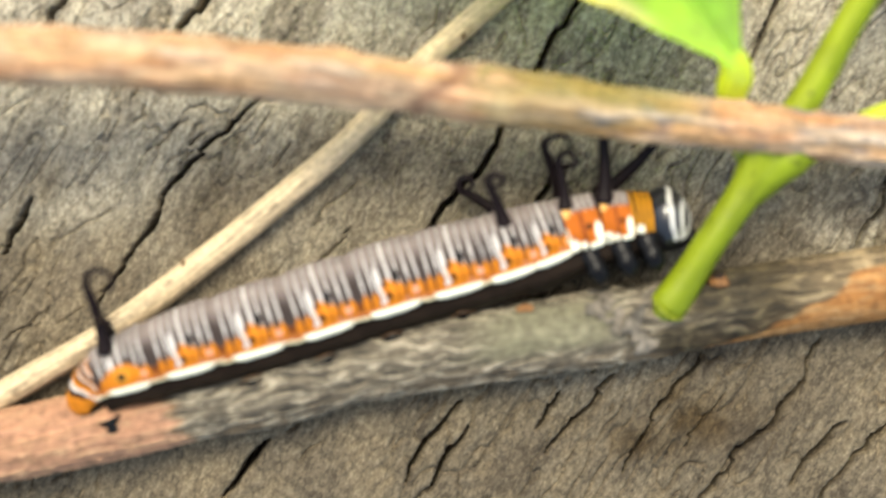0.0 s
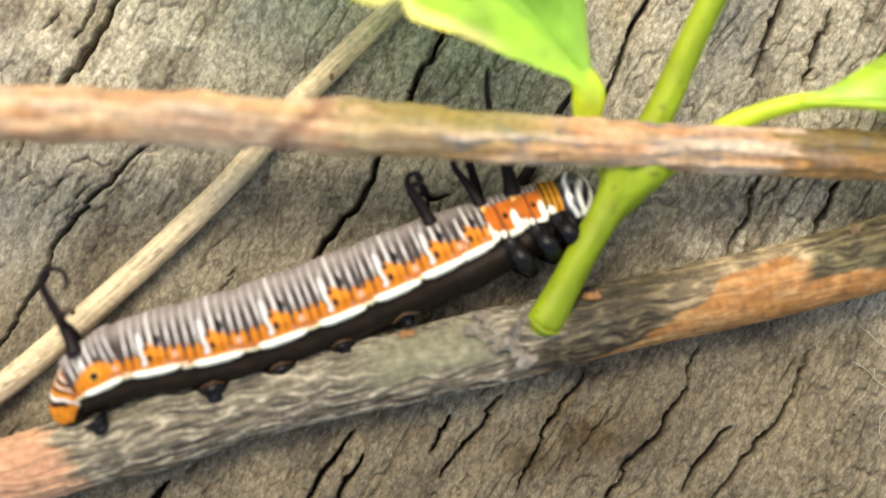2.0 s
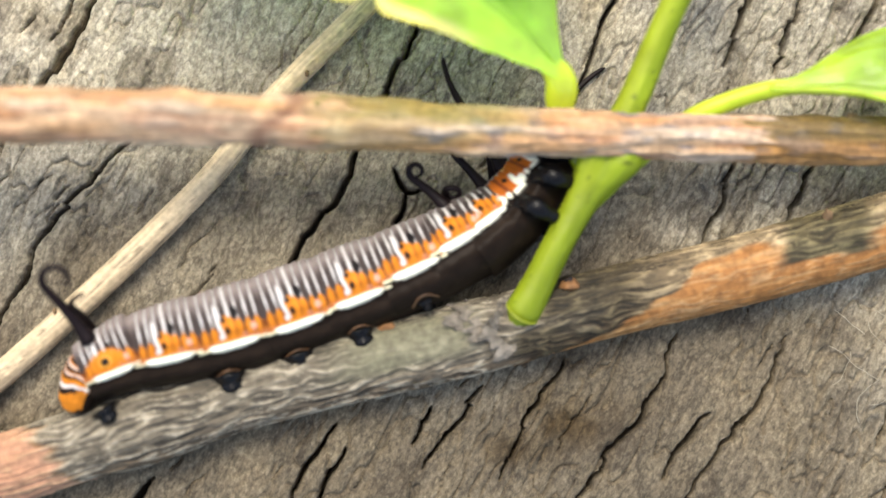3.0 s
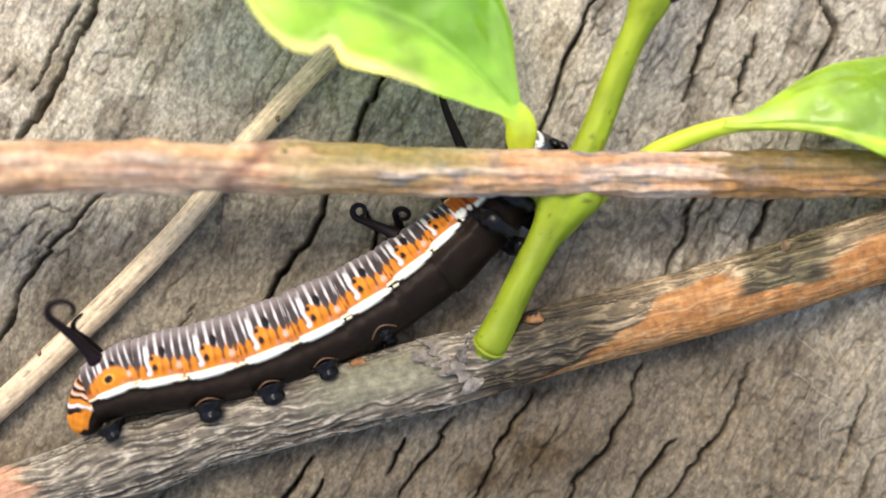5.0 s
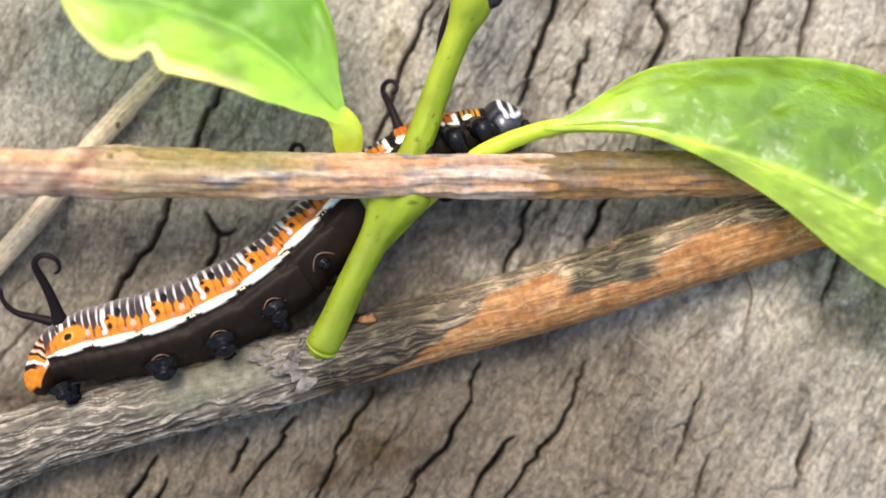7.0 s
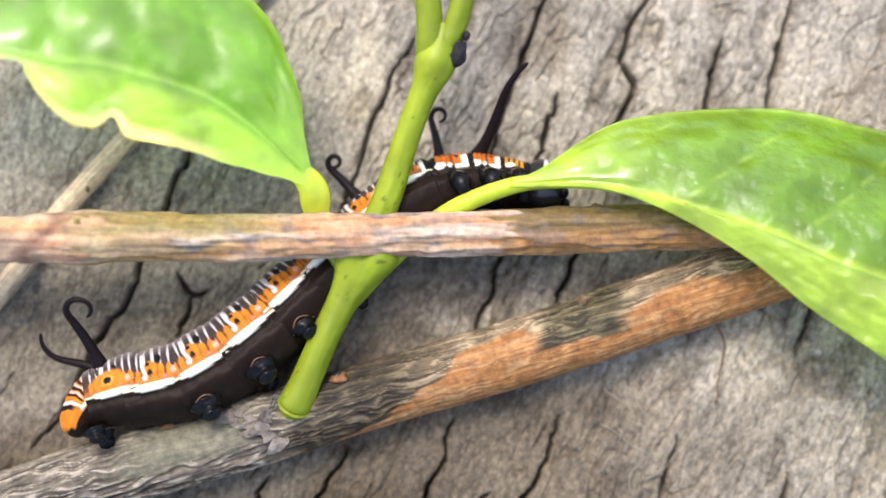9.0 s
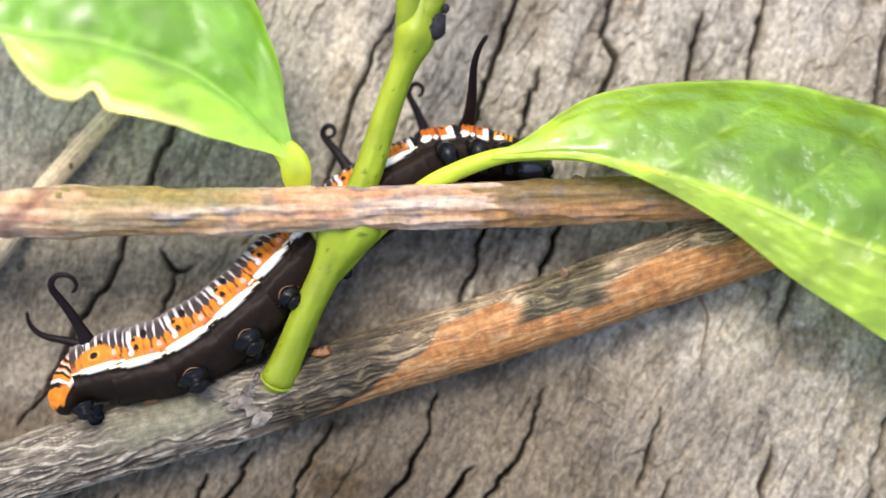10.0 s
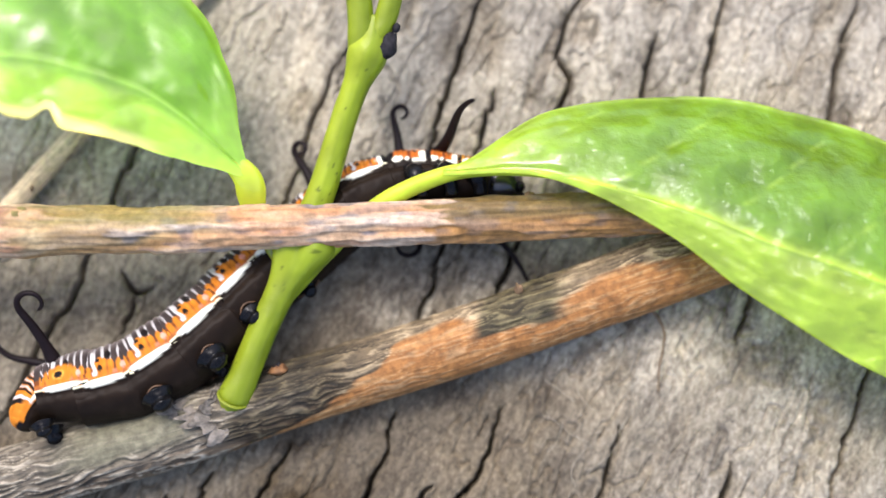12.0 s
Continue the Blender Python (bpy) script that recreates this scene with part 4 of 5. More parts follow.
        c = lay(c, smooth(0.87, 0.91, u) + smooth(0.10, 0.06, u), black)
    elif kind == "collar":
        c = lay(c, np.ones_like(u), orange * np.array([0.95, 1.25, 1]))
        c = lay(c, 1 - smooth(0.12, 0.22, np.abs((u * 6) % 1 - 0.5)), black)
        c = lay(c, smooth(0.70, 0.76, u), black)
        c = lay(c, spot(0.3, 95, 0.16, 11), cream)
    elif kind == "tail":
        v = u + 0.05 * np.sin(p / 22) + 0.04 * (vnoise(p / 14, u * 3, 311) - 0.5)
        c = lay(c, np.ones_like(u), orange * (0.85 + 0.3 * vnoise(u * 6, p / 10, 313))[..., None])
        fore = smooth(0.74, 0.80, v) * (1 - smooth(84, 100, p))
        c = lay(c, fore, dark)
        c = lay(c, fore * (1 - smooth(0.10, 0.2, np.abs((v * 11) % 1 - 0.5))), white)
        for at, wide, reach in ((0.70, 0.020, 108), (0.605, 0.024, 112), (0.51, 0.020, 104)):
            c = lay(c, (1 - smooth(wide * 0.6, wide * 1.3, np.abs(v - at))) * (1 - smooth(reach - 12, reach, p)), black)
            c = lay(c, 0.8 * (1 - smooth(0.008, 0.02, np.abs(v - at - 0.042))) * (1 - smooth(reach - 22, reach - 8, p)), white)
        c = lay(c, (1 - smooth(0.018, 0.034, np.abs(v - 0.395))) * (1 - smooth(104, 114, p)), white * 1.15)
        c = lay(c, (1 - smooth(0.030, 0.05, np.abs(v - 0.325))) * (1 - smooth(78, 96, p)), black)
        c = lay(c, smooth(0.0, -0.06, v), black)
    low = 100.5 if kind != "tail" else 112
    lobes = np.sin(np.clip((u - 0.07) / 0.86, 0, 1) * math.pi) ** 0.5
    scallop = 6.0 * lobes - 0.5 + 2.5 * (vnoise(u * 8, p * 0, 315) - 0.5)
    line = smooth(low - 1.5, low + 1.5, p - 2.6 * (1 - lobes) - 2.2 * (vnoise(u * 5, p * 0, 316) - 0.5))
    if kind == "collar":
        c = lay(c, line, belly)
    elif kind == "tail":
        c = lay(c, line, belly)
        c = lay(c, (1 - smooth(3, 6, np.abs(p - 112 + 14 * u))) * smooth(0.35, 0.6, u), cream)
    elif kind == "thorax":
        c = lay(c, line, belly)
        c = lay(c, spot(0.18, 97, 0.15, 9) + spot(0.42, 100, 0.07, 6), cream)
        c = lay(c, line * smooth(0.52, 0.58, u) * (1 - smooth(0.88, 0.92, u)) * (1 - smooth(108, 112, p)), cream)
    else:
        if kind == "front":
            c = lay(c, smooth(0.86, 0.90, u) * smooth(66, 74, p), cream)
            c = lay(c, smooth(0.96, 0.98, u), black)
        c = lay(c, line, cream)
        c = lay(c, line * (smooth(0.11, 0.07, u) + smooth(0.89, 0.93, u)), cream * np.array([0.95, 0.92, 0.76]))
        c = lay(c, 0.6 * (1 - smooth(0.008, 0.022, np.minimum(np.abs(u - 0.10), np.abs(u - 0.905)))) * line, cream * 0.72)
        c = lay(c, smooth(low + 4.5 + scallop, low + 7 + scallop, p), belly)
    return c


def segment(kind, length, r_rear, r_front, parent, twist=0.0):
    """A ringed piece of the body; its origin is its middle, x runs to the head and z to the back."""
    n, m = 96, 120
    u = np.linspace(-0.09, 1.09, n)
    a = np.linspace(-math.pi, math.pi, m, endpoint=False)
    uu, aa = np.meshgrid(u, a, indexing="ij")
    p = np.degrees(np.abs(aa))
    r = r_rear + (r_front - r_rear) * smooth(0, 1, uu)
    rings = 0.042 * np.abs(np.cos(uu * 7 * math.pi)) ** 0.7 * (1 - smooth(92, 102, p))
    rings = rings + 0.030 * (vnoise(uu * 9, p / 11, 321) - 0.5) * smooth(60, 75, p) + 0.020 * (vnoise(uu * 4, p / 9, 323) - 0.5) * smooth(112, 125, p)
    bulge = 0.026 * np.sin(np.clip(uu, 0, 1) * math.pi) * (1 - 0.8 * smooth(100, 125, p)) + 0.03 * np.exp(-(((p - 84) / 9) ** 2)) * np.exp(-(((uu - 0.46) / 0.13) ** 2))
    lobe = np.abs(np.sin(np.clip((uu - 0.10) / 0.805, 0, 1) * math.pi)) ** 0.35 + 0.7 * (smooth(0.10, 0.05, uu) + smooth(0.905, 0.955, uu))
    fold = 0.085 * np.exp(-(((p - 106) / 7.5) ** 2)) * lobe - 0.02 * np.exp(-(((p - 96) / 4) ** 2)) - 0.03 * np.exp(-(((p - 119) / 6) ** 2))
    hem = np.exp(-(((p - 106) / 11) ** 2))
    tuck = -0.05 * (1 - 0.7 * smooth(104, 125, p)) * ((1 - 0.9 * hem) * smooth(0.10, -0.09, uu) + (1 - 0.7 * hem) * smooth(0.90, 1.09, uu)) - 0.06 * smooth(1.02, 1.07, uu)
    if kind == "tail":
        tuck = np.sqrt(np.clip(1 - (np.clip(0.20 - uu, 0, 0.288) / 0.29) ** 2, 0, 1)) - 1 - 0.16 * smooth(0.97, 1.13, uu)
        fold = fold * smooth(0.25, 0.5, uu)
    paunch = (0.22 if kind in ("front", "thorax", "collar") else 0.13) * smooth(110, 132, p) * (kind != "tail")
    r = r * (1 + rings + bulge + fold + tuck + paunch)
    z = np.cos(aa) * r * np.where(np.cos(aa) < 0, 0.95, 1.0)
    y = -np.sin(aa) * r * 0.96
    w = np.radians(twist) * (uu - 0.5)
    y, z = y * np.cos(w) - z * np.sin(w), y * np.sin(w) + z * np.cos(w)
    v = np.stack([(uu - 0.5) * length, y, z], -1)
    if kind == "tail":
        # the hind end bends down round the anal feet
        bow = np.radians(48) * smooth(0.9, 0.0, u)
        ahead = (np.cumsum(np.cos(bow)[::-1])[::-1] - 0.5 * np.cos(bow)) * (u[1] - u[0])
        below = (np.cumsum(np.sin(bow)[::-1])[::-1] - 0.5 * np.sin(bow)) * (u[1] - u[0])
        v[..., 0] = (0.59 - ahead)[:, None] * length - z * np.sin(bow)[:, None]
        v[..., 2] = -below[:, None] * length + z * np.cos(bow)[:, None]
    v = v.reshape(-1, 3)
    faces = grid_faces(n, m, True).tolist() + [list(range(m))[::-1], list(range((n - 1) * m, n * m))]
    return mesh_part("segment", v, faces, SKIN, parent, "", body_pattern(kind, np.clip(uu, 0, 1) if kind != "tail" else uu, p).reshape(-1, 3))


def horn(length, curl, thick, parent, at, lean):
    """A fleshy thread with a curled tip, rising along its own z."""
    n = 34
    t = np.linspace(0, 1, n)
    bend = np.radians(curl) * np.clip((t - 0.52) / 0.48, 0, 1) ** 1.25 + np.radians(-9) * np.sin(t * 3.0)
    step = length / (n - 1)
    x = np.r_[0, np.cumsum(np.sin(bend[1:]) * step)]
    z = np.r_[0, np.cumsum(np.cos(bend[1:]) * step)]
    path = np.stack([x, 0.02 * np.sin(t * 5), z], 1)
    m = 12
    a = np.linspace(0, 2 * math.pi, m, endpoint=False)
    rad = thick * (1 - 0.72 * t**0.8) * (1 + 0.25 * np.exp(-((t / 0.08) ** 2)))
    rad[-1] *= 0.4
    nx, nz = np.cos(bend), -np.sin(bend)
    v = path[:, None] + rad[:, None, None] * (np.cos(a)[None, :, None] * np.stack([nx, 0 * nx, nz], -1)[:, None] + np.sin(a)[None, :, None] * np.array([0, 1.0, 0]))
    faces = grid_faces(n, m, True).tolist() + [list(range(m))[::-1], list(range((n - 1) * m, n * m))]
    ob = mesh_part("horn", v.reshape(-1, 3), faces, HORN, parent, "thin black curled horn", None, at)
    ob.rotation_euler = [radians(q) for q in lean]
    return ob


def proleg(parent, y, r, name="proleg", size=1.0, ahead=0.0):
    """A stubby wrinkled false foot that narrows to a small gripping sole."""
    n, m = 26, 26
    t = np.linspace(0, 1, n)[:, None]
    a = np.linspace(0, 2 * math.pi, m, endpoint=False)[None]
    rad = 0.074 + 0.075 * (1 - t) ** 2.2 + 0.012 * np.exp(-(((t - 0.72) / 0.16) ** 2)) - 0.008 * np.exp(-(((t - 0.42) / 0.07) ** 2))
    rad = size * rad * (1 + 0.05 * np.cos(5 * a + 1.0) * smooth(0.1, 0.5, t) + 0.10 * (vnoise(t * 5, a * 2, 331) - 0.5)) * np.sqrt(np.clip(1 - (np.clip(t - 0.66, 0, 0.34) / 0.345) ** 2, 0.01, 1))
    out = np.sign(y)
    v = np.stack([rad * np.cos(a) + 1.6 * ahead, y + out * 0.03 * t + 0.9 * rad * np.sin(a), -r * 0.98 - 0.17 * size * t + 0 * a], -1)
    faces = grid_faces(n, m, True).tolist() + [list(range(m))[::-1], list(range((n - 1) * m, n * m))]
    return mesh_part(name, v.reshape(-1, 3), faces, GLOSS_BLACK, parent, "short glossy black false foot")


def amber_bar(parent, y, r, ahead):
    t = np.linspace(-1, 1, 14)
    a = np.radians(158 - 15 * (1 - t**2))
    path = np.stack([0.095 * t + 1.6 * ahead, np.sign(y) * np.sin(a) * r * 1.11, np.cos(a) * r * 1.10], 1)
    return tube("amber_bar", path, lambda s: 0.0065 + 0 * s, 8, AMBER, parent, (0, 0, 0), "amber bar over a false foot")


def true_leg(parent, y, r):
    path = spline([(0, y * 1.4, -r * 0.55), (0.02, y * 2.1, -r * 0.95), (0.035, y * 1.9, -r * 1.25), (0.055, y * 1.3, -r * 1.40), (0.06, y * 0.9, -r * 1.46)], 26)
    return tube("leg", path, lambda s: 0.088 - 0.15 * s + 0.006 * np.cos(s * 42), 14, GLOSS_BLACK, parent, (0, 0, 0), "small hooked glossy black leg")


def head_capsule(parent):
    n, m = 40, 72
    th, ph = np.meshgrid(np.linspace(0.01, math.pi - 0.01, n), np.linspace(-math.pi, math.pi, m, endpoint=False), indexing="ij")
    d = np.stack([np.cos(th), np.sin(th) * np.sin(ph), np.sin(th) * np.cos(ph)], -1)
    v = d * np.array([0.17, 0.205, 0.215])
    v[..., 2] -= 0.03 * smooth(0.2, 0.9, d[..., 0])
    black, white = np.array([0.012, 0.012, 0.014]), np.array([0.62, 0.60, 0.54])
    # a pale band behind the face, one round each cheek and a chevron between
    q = np.degrees(np.arccos(np.clip(d[..., 0], -1, 1)))
    arch = np.abs(np.degrees(np.arctan2(d[..., 1], d[..., 2])))
    b1 = (1 - smooth(3.5, 5.5, np.abs(q - 84 + 0.10 * arch))) * (arch < 122)
    chevron = np.abs(np.abs(d[..., 1]) - 0.62 * (0.80 - d[..., 2]))
    b2 = (1 - smooth(0.055, 0.10, chevron)) * (d[..., 0] > 0.1) * (d[..., 2] > -0.45)
    b3 = (1 - smooth(3.5, 6, np.abs(q - 48 - 0.06 * arch))) * smooth(18, 26, arch) * (arch < 112)
    w = np.clip(b1 + b2 + b3, 0, 1)[..., None]
    col = black * (1 - w) + white * w
    faces = grid_faces(n, m, True).tolist() + [list(range(m))[::-1], list(range((n - 1) * m, n * m))]
    hd = mesh_part("head", v.reshape(-1, 3), faces, SKIN_HEAD, parent, "glossy black head with white bands and chevron", col.reshape(-1, 3))
    for y in (-0.05, 0.05):
        blob("mandible", (0.15, y, -0.13), (0.035, 0.04, 0.05), GLOSS_BLACK, hd, (0, 0, 0), 61)
    return hd


SKIN_HEAD = skin_material("head_shell", 0.2, 0.6)
BODY = {}
TWIST = -2.6


def caterpillar():
    top = thing("caterpillar", (0, 0, 0), "black, white and orange striped caterpillar with curled black horns", "caterpillar")
    kinds = ["tail", "horned"] + ["abdomen"] * 6 + ["front", "thorax", "thorax", "collar"]
    radii = [0.120, 0.205, 0.245, 0.268, 0.279, 0.281, 0.281, 0.276, 0.264, 0.236, 0.220, 0.198, 0.172]
    lengths = [0.40, 0.34, 0.39, 0.41, 0.41, 0.41, 0.41, 0.39, 0.33, 0.28, 0.235, 0.22]
    parts, horns = [], []
    for k, kind in enumerate(kinds):
        seg = segment(kind, lengths[k], radii[k], radii[k + 1], top, TWIST if 2 <= k <= 10 else 0.0)
        r = (radii[k] + radii[k + 1]) / 2
        parts.append(seg)
        if k in (3, 4, 5, 6):
            for y in (-0.095, 0.095):
                ahead = {3: -0.06, 4: -0.05, 5: -0.05, 6: -0.02}[k]
                proleg(seg, y, r, size={3: 0.84, 4: 0.84, 5: 0.72, 6: 0.40}[k] if y < 0 else 0.5, ahead=ahead)
                amber_bar(seg, y, r, ahead)
        if k == 0:
            for y in (-0.08, 0.08):
                proleg(seg, y, r + 0.07, "anal_proleg", 0.62)
        if k in (9, 10, 11):
            for y in (-0.10, 0.10):
                true_leg(seg, y, r)
        spec = {1: (0.86, 250, 0.046), 7: (0.56, 320, 0.044), 9: (0.56, 270, 0.040), 10: (0.86, 20, 0.052)}.get(k)
        if spec:
            for y in (-1, 1):
                size, curl, thick = spec
                if k == 1 and y == 1:
                    size, curl = 0.60, 75
                elif k > 8 and y == 1:
                    size *= 1.18 if k == 10 else 1.56
                back = -0.28 * lengths[k] if k > 8 else (-0.07 if k == 1 else 0.02)
                horns.append((k, y, horn(size, curl, thick, seg, (back, y * r * 0.5, r * 0.86), (-y * 24, 0, 0))))
    parts.append(head_capsule(top))
    BODY["top"], BODY["parts"], BODY["horns"] = top, parts, horns


def all_spines():
    spine(0.0, 13, 8, [(-3.17, -1.48, 0.40), (-2.65, -1.22, 0.40), (-1.96, -0.94, 0.34), (-1.26, -0.64, 0.28), (-0.56, -0.37, 0.28), (-0.03, -0.15, 0.28), (0.49, -0.03, 0.28)])
    spine(0.5, 13, 6, [(-2.88, -1.31, 0.40), (-2.50, -1.08, 0.40), (-1.83, -0.83, 0.34), (-1.16, -0.57, 0.28), (-0.46, -0.25, 0.28), (-0.00, -0.06, 0.28), (0.54, -0.01, 0.28)])
    spine(1.0, 13, 2, [(-2.77, -1.30, 0.40), (-2.43, -1.02, 0.40), (-1.75, -0.80, 0.34), (-1.05, -0.54, 0.28), (-0.34, -0.22, 0.28), (0.20, 0.02, 0.28), (0.70, 0.09, 0.28)])
    spine(1.5, 13, 0, [(-2.64, -1.22, 0.40), (-2.30, -0.96, 0.40), (-1.70, -0.80, 0.34), (-1.04, -0.53, 0.28), (-0.31, -0.22, 0.28), (0.16, 0.02, 0.28), (0.66, 0.11, 0.28)])
    spine(2.0, 12, -4, [(-2.63, -1.19, 0.40), (-2.27, -0.945, 0.40), (-1.58, -0.75, 0.34), (-0.88, -0.48, 0.28), (-0.14, -0.15, 0.28), (0.34, 0.08, 0.28), (0.72, 0.23, 0.28)])
    spine(2.5, 11, -9, [(-2.57, -1.165, 0.40), (-2.21, -0.93, 0.40), (-1.45, -0.70, 0.34), (-0.75, -0.44, 0.28), (-0.01, -0.14, 0.28), (0.44, 0.10, 0.28), (0.74, 0.31, 0.28)])
    spine(3.0, 7, -30, [(-2.46, -1.12, 0.40), (-2.14, -0.92, 0.40), (-1.44, -0.73, 0.34), (-0.74, -0.485, 0.28), (-0.11, -0.225, 0.28), (0.36, 0.06, 0.28), (0.60, 0.40, 0.28), (0.69, 0.68, 0.28)])
    spine(5.0, -3, -34, [(-2.36, -1.06, 0.40), (-2.03, -0.825, 0.40), (-1.29, -0.66, 0.34), (-0.54, -0.37, 0.28), (0.01, -0.04, 0.28), (0.48, 0.37, 0.28), (0.84, 0.78, 0.28)])
    spine(5.5, -8, -38, [(-2.18, -1.00, 0.40), (-1.83, -0.73, 0.40), (-1.12, -0.57, 0.36), (-0.42, -0.32, 0.30), (0.13, -0.03, 0.28), (0.53, 0.33, 0.28), (0.90, 0.56, 0.28), (1.36, 0.62, 0.28)])
    spine(6.0, -11, -43, [(-2.00, -0.94, 0.40), (-1.69, -0.69, 0.40), (-0.92, -0.51, 0.36), (-0.33, -0.28, 0.30), (0.27, 0.07, 0.28), (0.66, 0.37, 0.28), (1.02, 0.70, 0.28), (1.50, 0.85, 0.28)])
    spine(6.5, -11, -46, [(-1.67, -0.86, 0.40), (-1.32, -0.58, 0.40), (-0.71, -0.43, 0.36), (-0.12, -0.18, 0.30), (0.36, 0.15, 0.28), (0.67, 0.44, 0.23), (1.02, 0.75, 0.23), (1.61, 0.88, 0.28)])
    spine(7.0, -15, -46, [(-1.58, -0.80, 0.40), (-1.26, -0.60, 0.40), (-0.57, -0.44, 0.36), (0.02, -0.18, 0.30), (0.46, 0.17, 0.23), (0.81, 0.49, 0.23), (1.20, 0.77, 0.28), (1.83, 0.96, 0.28)])
    spine(7.5, -19, -48, [(-1.45, -0.76, 0.40), (-1.09, -0.58, 0.40), (-0.48, -0.47, 0.36), (0.03, -0.24, 0.30), (0.48, 0.12, 0.23), (0.84, 0.50, 0.23), (1.22, 0.75, 0.28), (1.60, 0.87, 0.28), (1.96, 0.90, 0.28)])
    spine(9.5, -17, -48, [(-1.11, -0.63, 0.40), (-0.77, -0.46, 0.40), (-0.27, -0.37, 0.37), (0.21, -0.09, 0.32), (0.61, 0.26, 0.23), (0.99, 0.56, 0.23), (1.36, 0.83, 0.28), (1.78, 0.96, 0.28), (2.38, 0.90, 0.28)])
    spine(10.0, -17, -48, [(-1.11, -0.66, 0.40), (-0.79, -0.48, 0.40), (-0.29, -0.39, 0.37), (0.19, -0.12, 0.32), (0.59, 0.24, 0.23), (0.96, 0.54, 0.23), (1.38, 0.80, 0.28), (1.80, 0.96, 0.28), (2.37, 0.87, 0.28)])
    spine(10.5, -17, -48, [(-1.11, -0.64, 0.40), (-0.79, -0.47, 0.40), (-0.28, -0.38, 0.37), (0.20, -0.10, 0.32), (0.60, 0.25, 0.23), (0.98, 0.54, 0.23), (1.40, 0.82, 0.28), (1.82, 0.96, 0.28), (2.39, 0.85, 0.28)])
    spine(11.0, -17, -48, [(-1.11, -0.63, 0.40), (-0.79, -0.46, 0.40), (-0.29, -0.37, 0.37), (0.19, -0.09, 0.32), (0.60, 0.25, 0.23), (0.97, 0.55, 0.23), (1.40, 0.82, 0.28), (1.82, 0.96, 0.28), (2.39, 0.85, 0.28)])
    spine(11.5, -17, -48, [(-1.12, -0.62, 0.40), (-0.79, -0.46, 0.40), (-0.29, -0.37, 0.37), (0.19, -0.09, 0.32), (0.60, 0.26, 0.23), (0.98, 0.55, 0.23), (1.40, 0.84, 0.28), (1.83, 0.98, 0.28), (2.42, 0.88, 0.28)])
    spine(12.0, -18, -50, [(-1.09, -0.64, 0.40), (-0.78, -0.49, 0.40), (-0.27, -0.42, 0.37), (0.21, -0.14, 0.32), (0.61, 0.22, 0.23), (0.99, 0.51, 0.23), (1.37, 0.78, 0.28), (1.80, 0.91, 0.28), (2.49, 0.86, 0.28)])
    return SPINES


def spine_poses(roll_tail, roll_head, points, early=0.0, bunched=0.0):
    """The middle of the body, and a pose for every piece of it, in metres."""
    path = spline(points, 400)
    s = np.linspace(0, 1, 400)
    out = []
    for f in STATIONS + (BUNCHED - STATIONS) * bunched:
        place = [np.interp(f, s, path[:, k]) for k in range(3)]
        lo, hi = max(f - 0.05, 0), min(f + 0.05, 1)
        t = Vector([np.interp(hi, s, path[:, k]) - np.interp(lo, s, path[:, k]) for k in range(3)]).normalized()
        roll = radians(roll_tail + (roll_head - roll_tail) * float(smooth(0.40 - 0.28 * early, 0.90 - 0.04 * early, f)))
        left = Vector((0, 0, 1)).cross(t).normalized()
        over = t.cross(left)
        up = left * math.cos(roll) + over * math.sin(roll)
        side = up.cross(t)
        m = Matrix((t, side, up)).transposed().to_4x4()
        m.translation = Vector(place) * CM
        out.append(m)
    mid = Vector([np.interp(0.45, s, path[:, k]) for k in range(3)]) * CM
    return mid, out


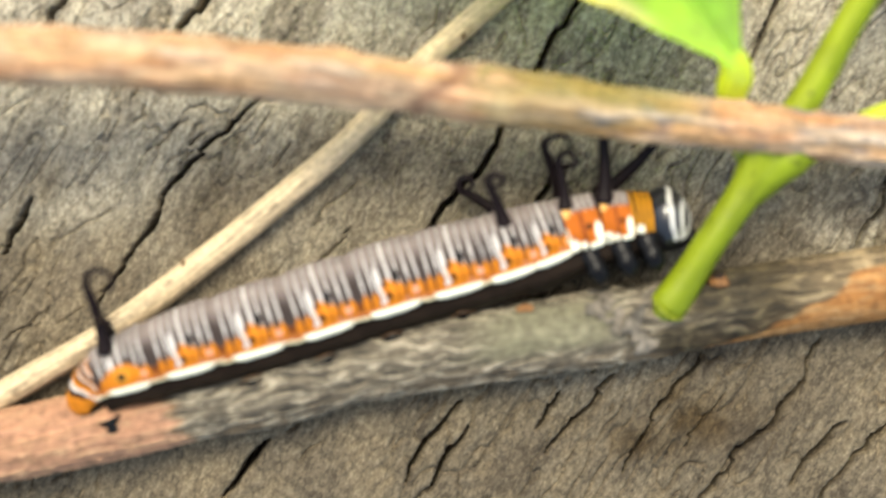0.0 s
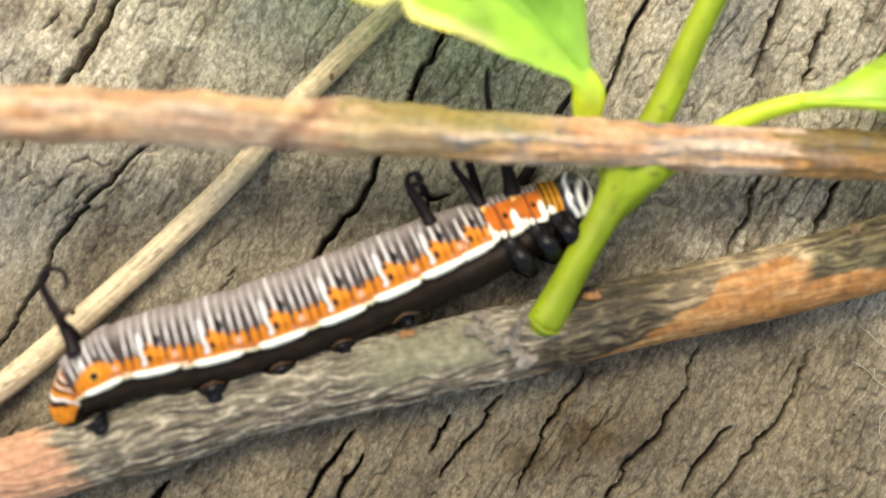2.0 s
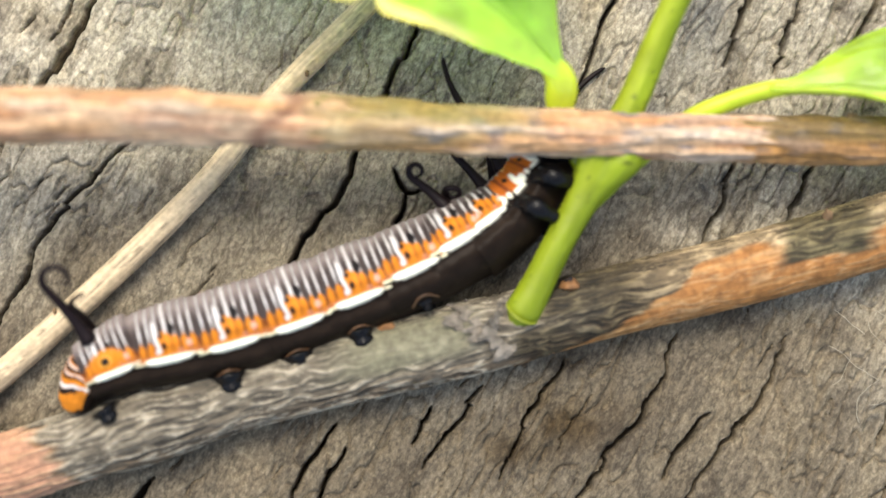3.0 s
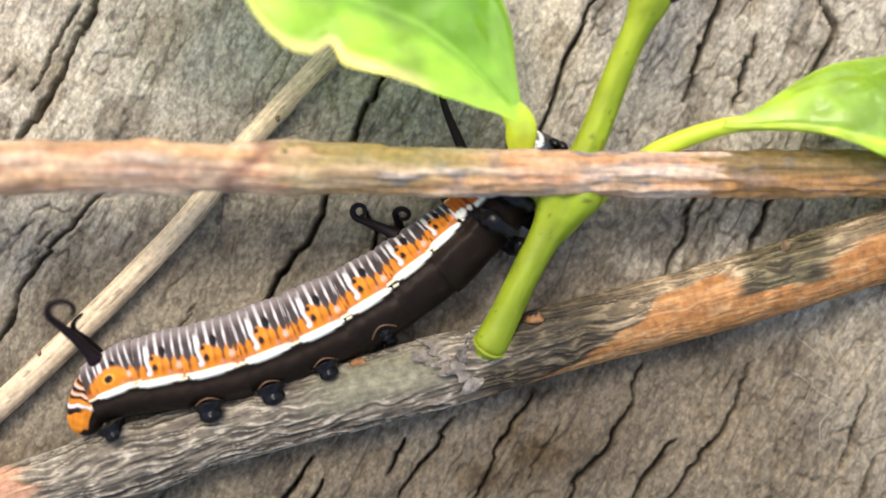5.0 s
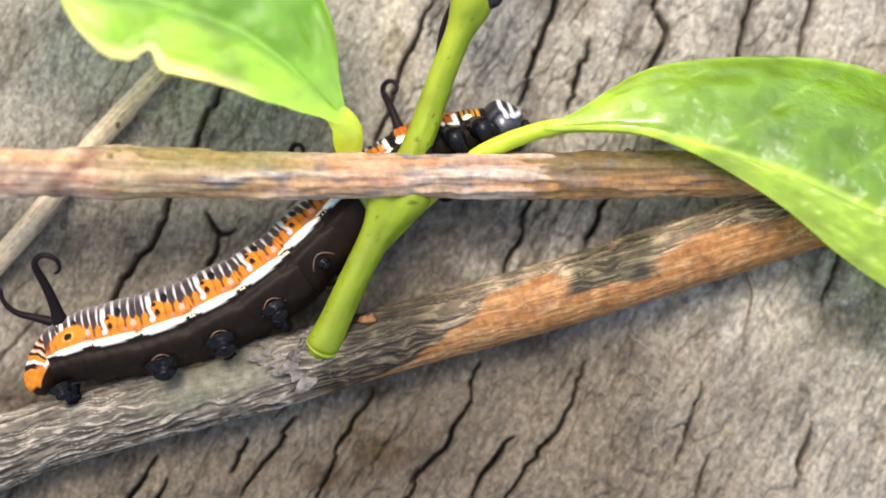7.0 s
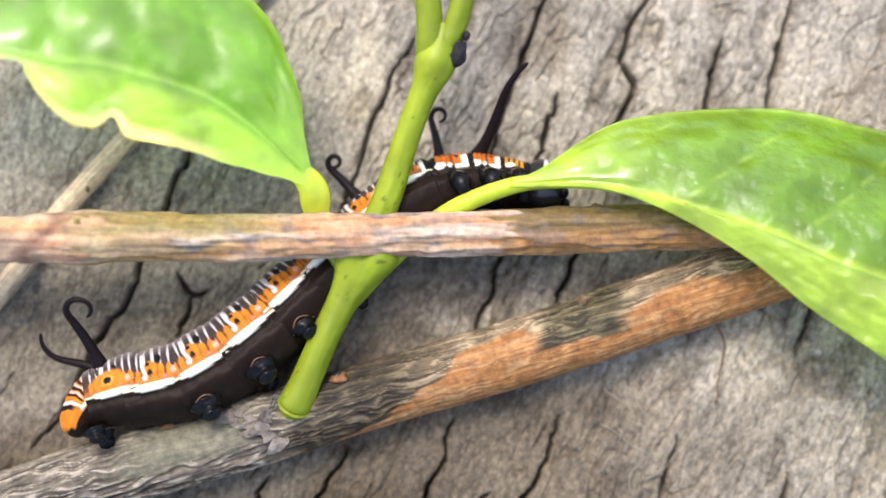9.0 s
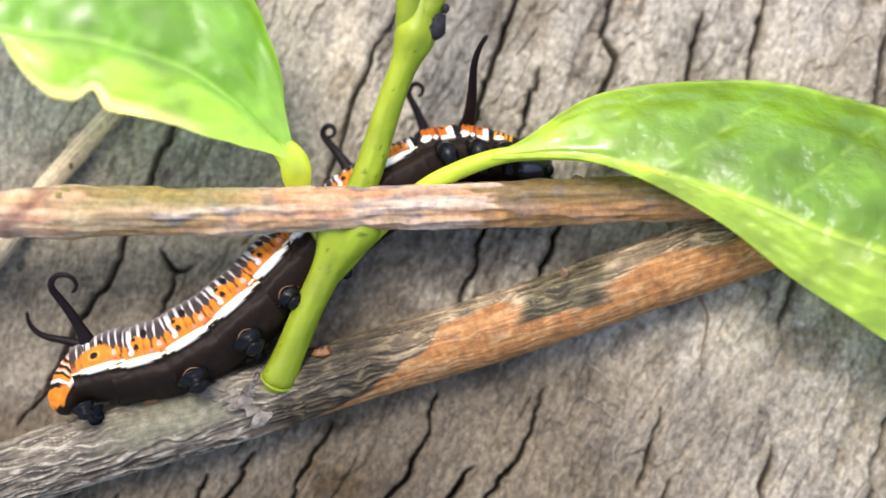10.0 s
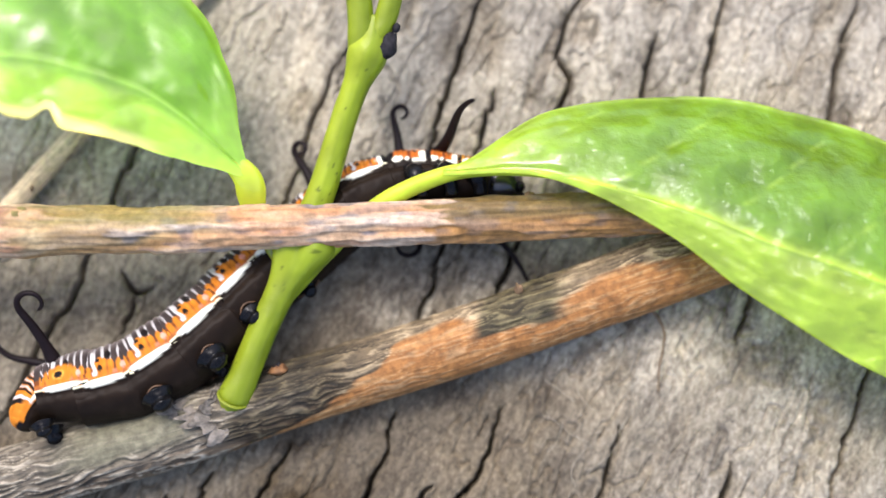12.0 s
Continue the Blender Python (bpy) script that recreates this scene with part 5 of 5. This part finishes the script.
# the way each horn points as it feels about: seconds, heading and rise in degrees; by segment and side
HORN_SWING = {
    (1, -1): [(0, 101, 20), (1.5, 108, 8), (2, 112, 5), (3, 120, 25), (5, 122, 38), (5.5, 122, 50), (6, 98, 36), (7, 98, 36), (9.5, 108, 35), (12, 108, 35)],
    (1, 1): [(0, 80, 65), (2.5, 100, 58), (5, 112, 50), (5.5, 125, 45), (6, 150, 10), (6.5, 164, 5), (7.5, 150, 10), (9.5, 158, 5), (12, 158, 5)],
    (7, -1): [(0, 113, 25), (1.5, 112, 20), (2.5, 121, 15), (3, 136, 10), (5, 151, 8), (6, 152, 5), (7.5, 140, 0), (9.5, 122, 0), (12, 112, 0)],
    (7, 1): [(0, 148, 12), (1, 140, 25), (3, 95, 55), (5, 100, 40), (5.5, 150, -5), (6, 165, -20), (6.5, 180, -30), (7.5, 255, -10), (9.5, 258, -5), (12, 262, -5)],
    (9, -1): [(0, 101, 15), (1, 115, 10), (2.5, 126, 5), (5, 135, 0), (6, 130, 0), (7, 107, 0), (9.5, 96, 0), (10, 106, 0), (11.5, 103, 0), (12, 92, 0)],
    (9, 1): [(0, 110, 40), (2.5, 100, 30), (5, 70, -20), (6, 55, -25), (9.5, 20, -20), (11.5, -70, -5), (12, -82, 12)],
    (10, -1): [(0, 92, 10), (0.5, 95, 10), (1, 85, 8), (1.5, 97, 5), (2, 102, 5), (2.5, 96, 0), (3, 118, 0), (5, 104, 0), (5.5, 91, 0), (6, 101, 0), (6.5, 90, 0), (7.5, 66, 30), (9.5, 62, 38), (10, 72, 46), (10.5, 74, 36), (11.5, 70, 54), (12, 38, 62)],
    (10, 1): [(0, 45, 20), (0.5, 34, 15), (1.5, 60, 0), (3, 50, -5), (7, 10, -15), (11, -5, -15), (11.5, -20, -10), (12, -52, 0)],
}


def motions():
    rows_top, rows, feelers = [], [[] for _ in STATIONS], [[] for _ in BODY["horns"]]
    for t, ra, rb, pts in all_spines():
        mid, poses = spine_poses(ra, rb, pts, float(smooth(5.2, 6.8, t)), float(smooth(3.0, 6.0, t)))
        home = Matrix.Translation(mid)
        rows_top.append((t, home))
        turned = radians(float(np.interp(t, [0, 0.6, 2.5, 6.5], [-10, -34, -24, -10])))
        for k, m in enumerate(poses):
            if k == len(poses) - 1:
                m = m @ Matrix.Rotation(turned, 4, "Z")
            rows[k].append((t, home.inverted() @ m))
        for (k, y, ob), out in zip(BODY["horns"], feelers):
            out.append((t, poses[k].to_3x3().inverted(), ob))
    walk(BODY["top"], rows_top)
    for ob, r in zip(BODY["parts"], rows):
        walk(ob, r)
    for (k, y, ob), out in zip(BODY["horns"], feelers):
        table = HORN_SWING[k, y]
        base = ob.location.copy()
        horn_rows = []
        for t, back, _ in out:
            turn, rise = (float(np.interp(t, [q[0] for q in table], [q[c] for q in table])) for c in (1, 2))
            a, e = radians(turn), radians(rise)
            d = Vector((math.cos(a) * math.cos(e), math.sin(a) * math.cos(e), math.sin(e)))
            curl = Vector((math.sin(a), -math.cos(a), 0.15)).normalized()
            across = d.cross(curl).normalized()
            m = (back @ Matrix((across.cross(d), across, d)).transposed()).to_4x4()
            m.translation = base
            horn_rows.append((t, m))
        walk(ob, horn_rows)


ground_sheet()
timber()
branch()
dry_twig()
pale_twig()
dry_fibres()
dry_tendril()
caterpillar()
motions()
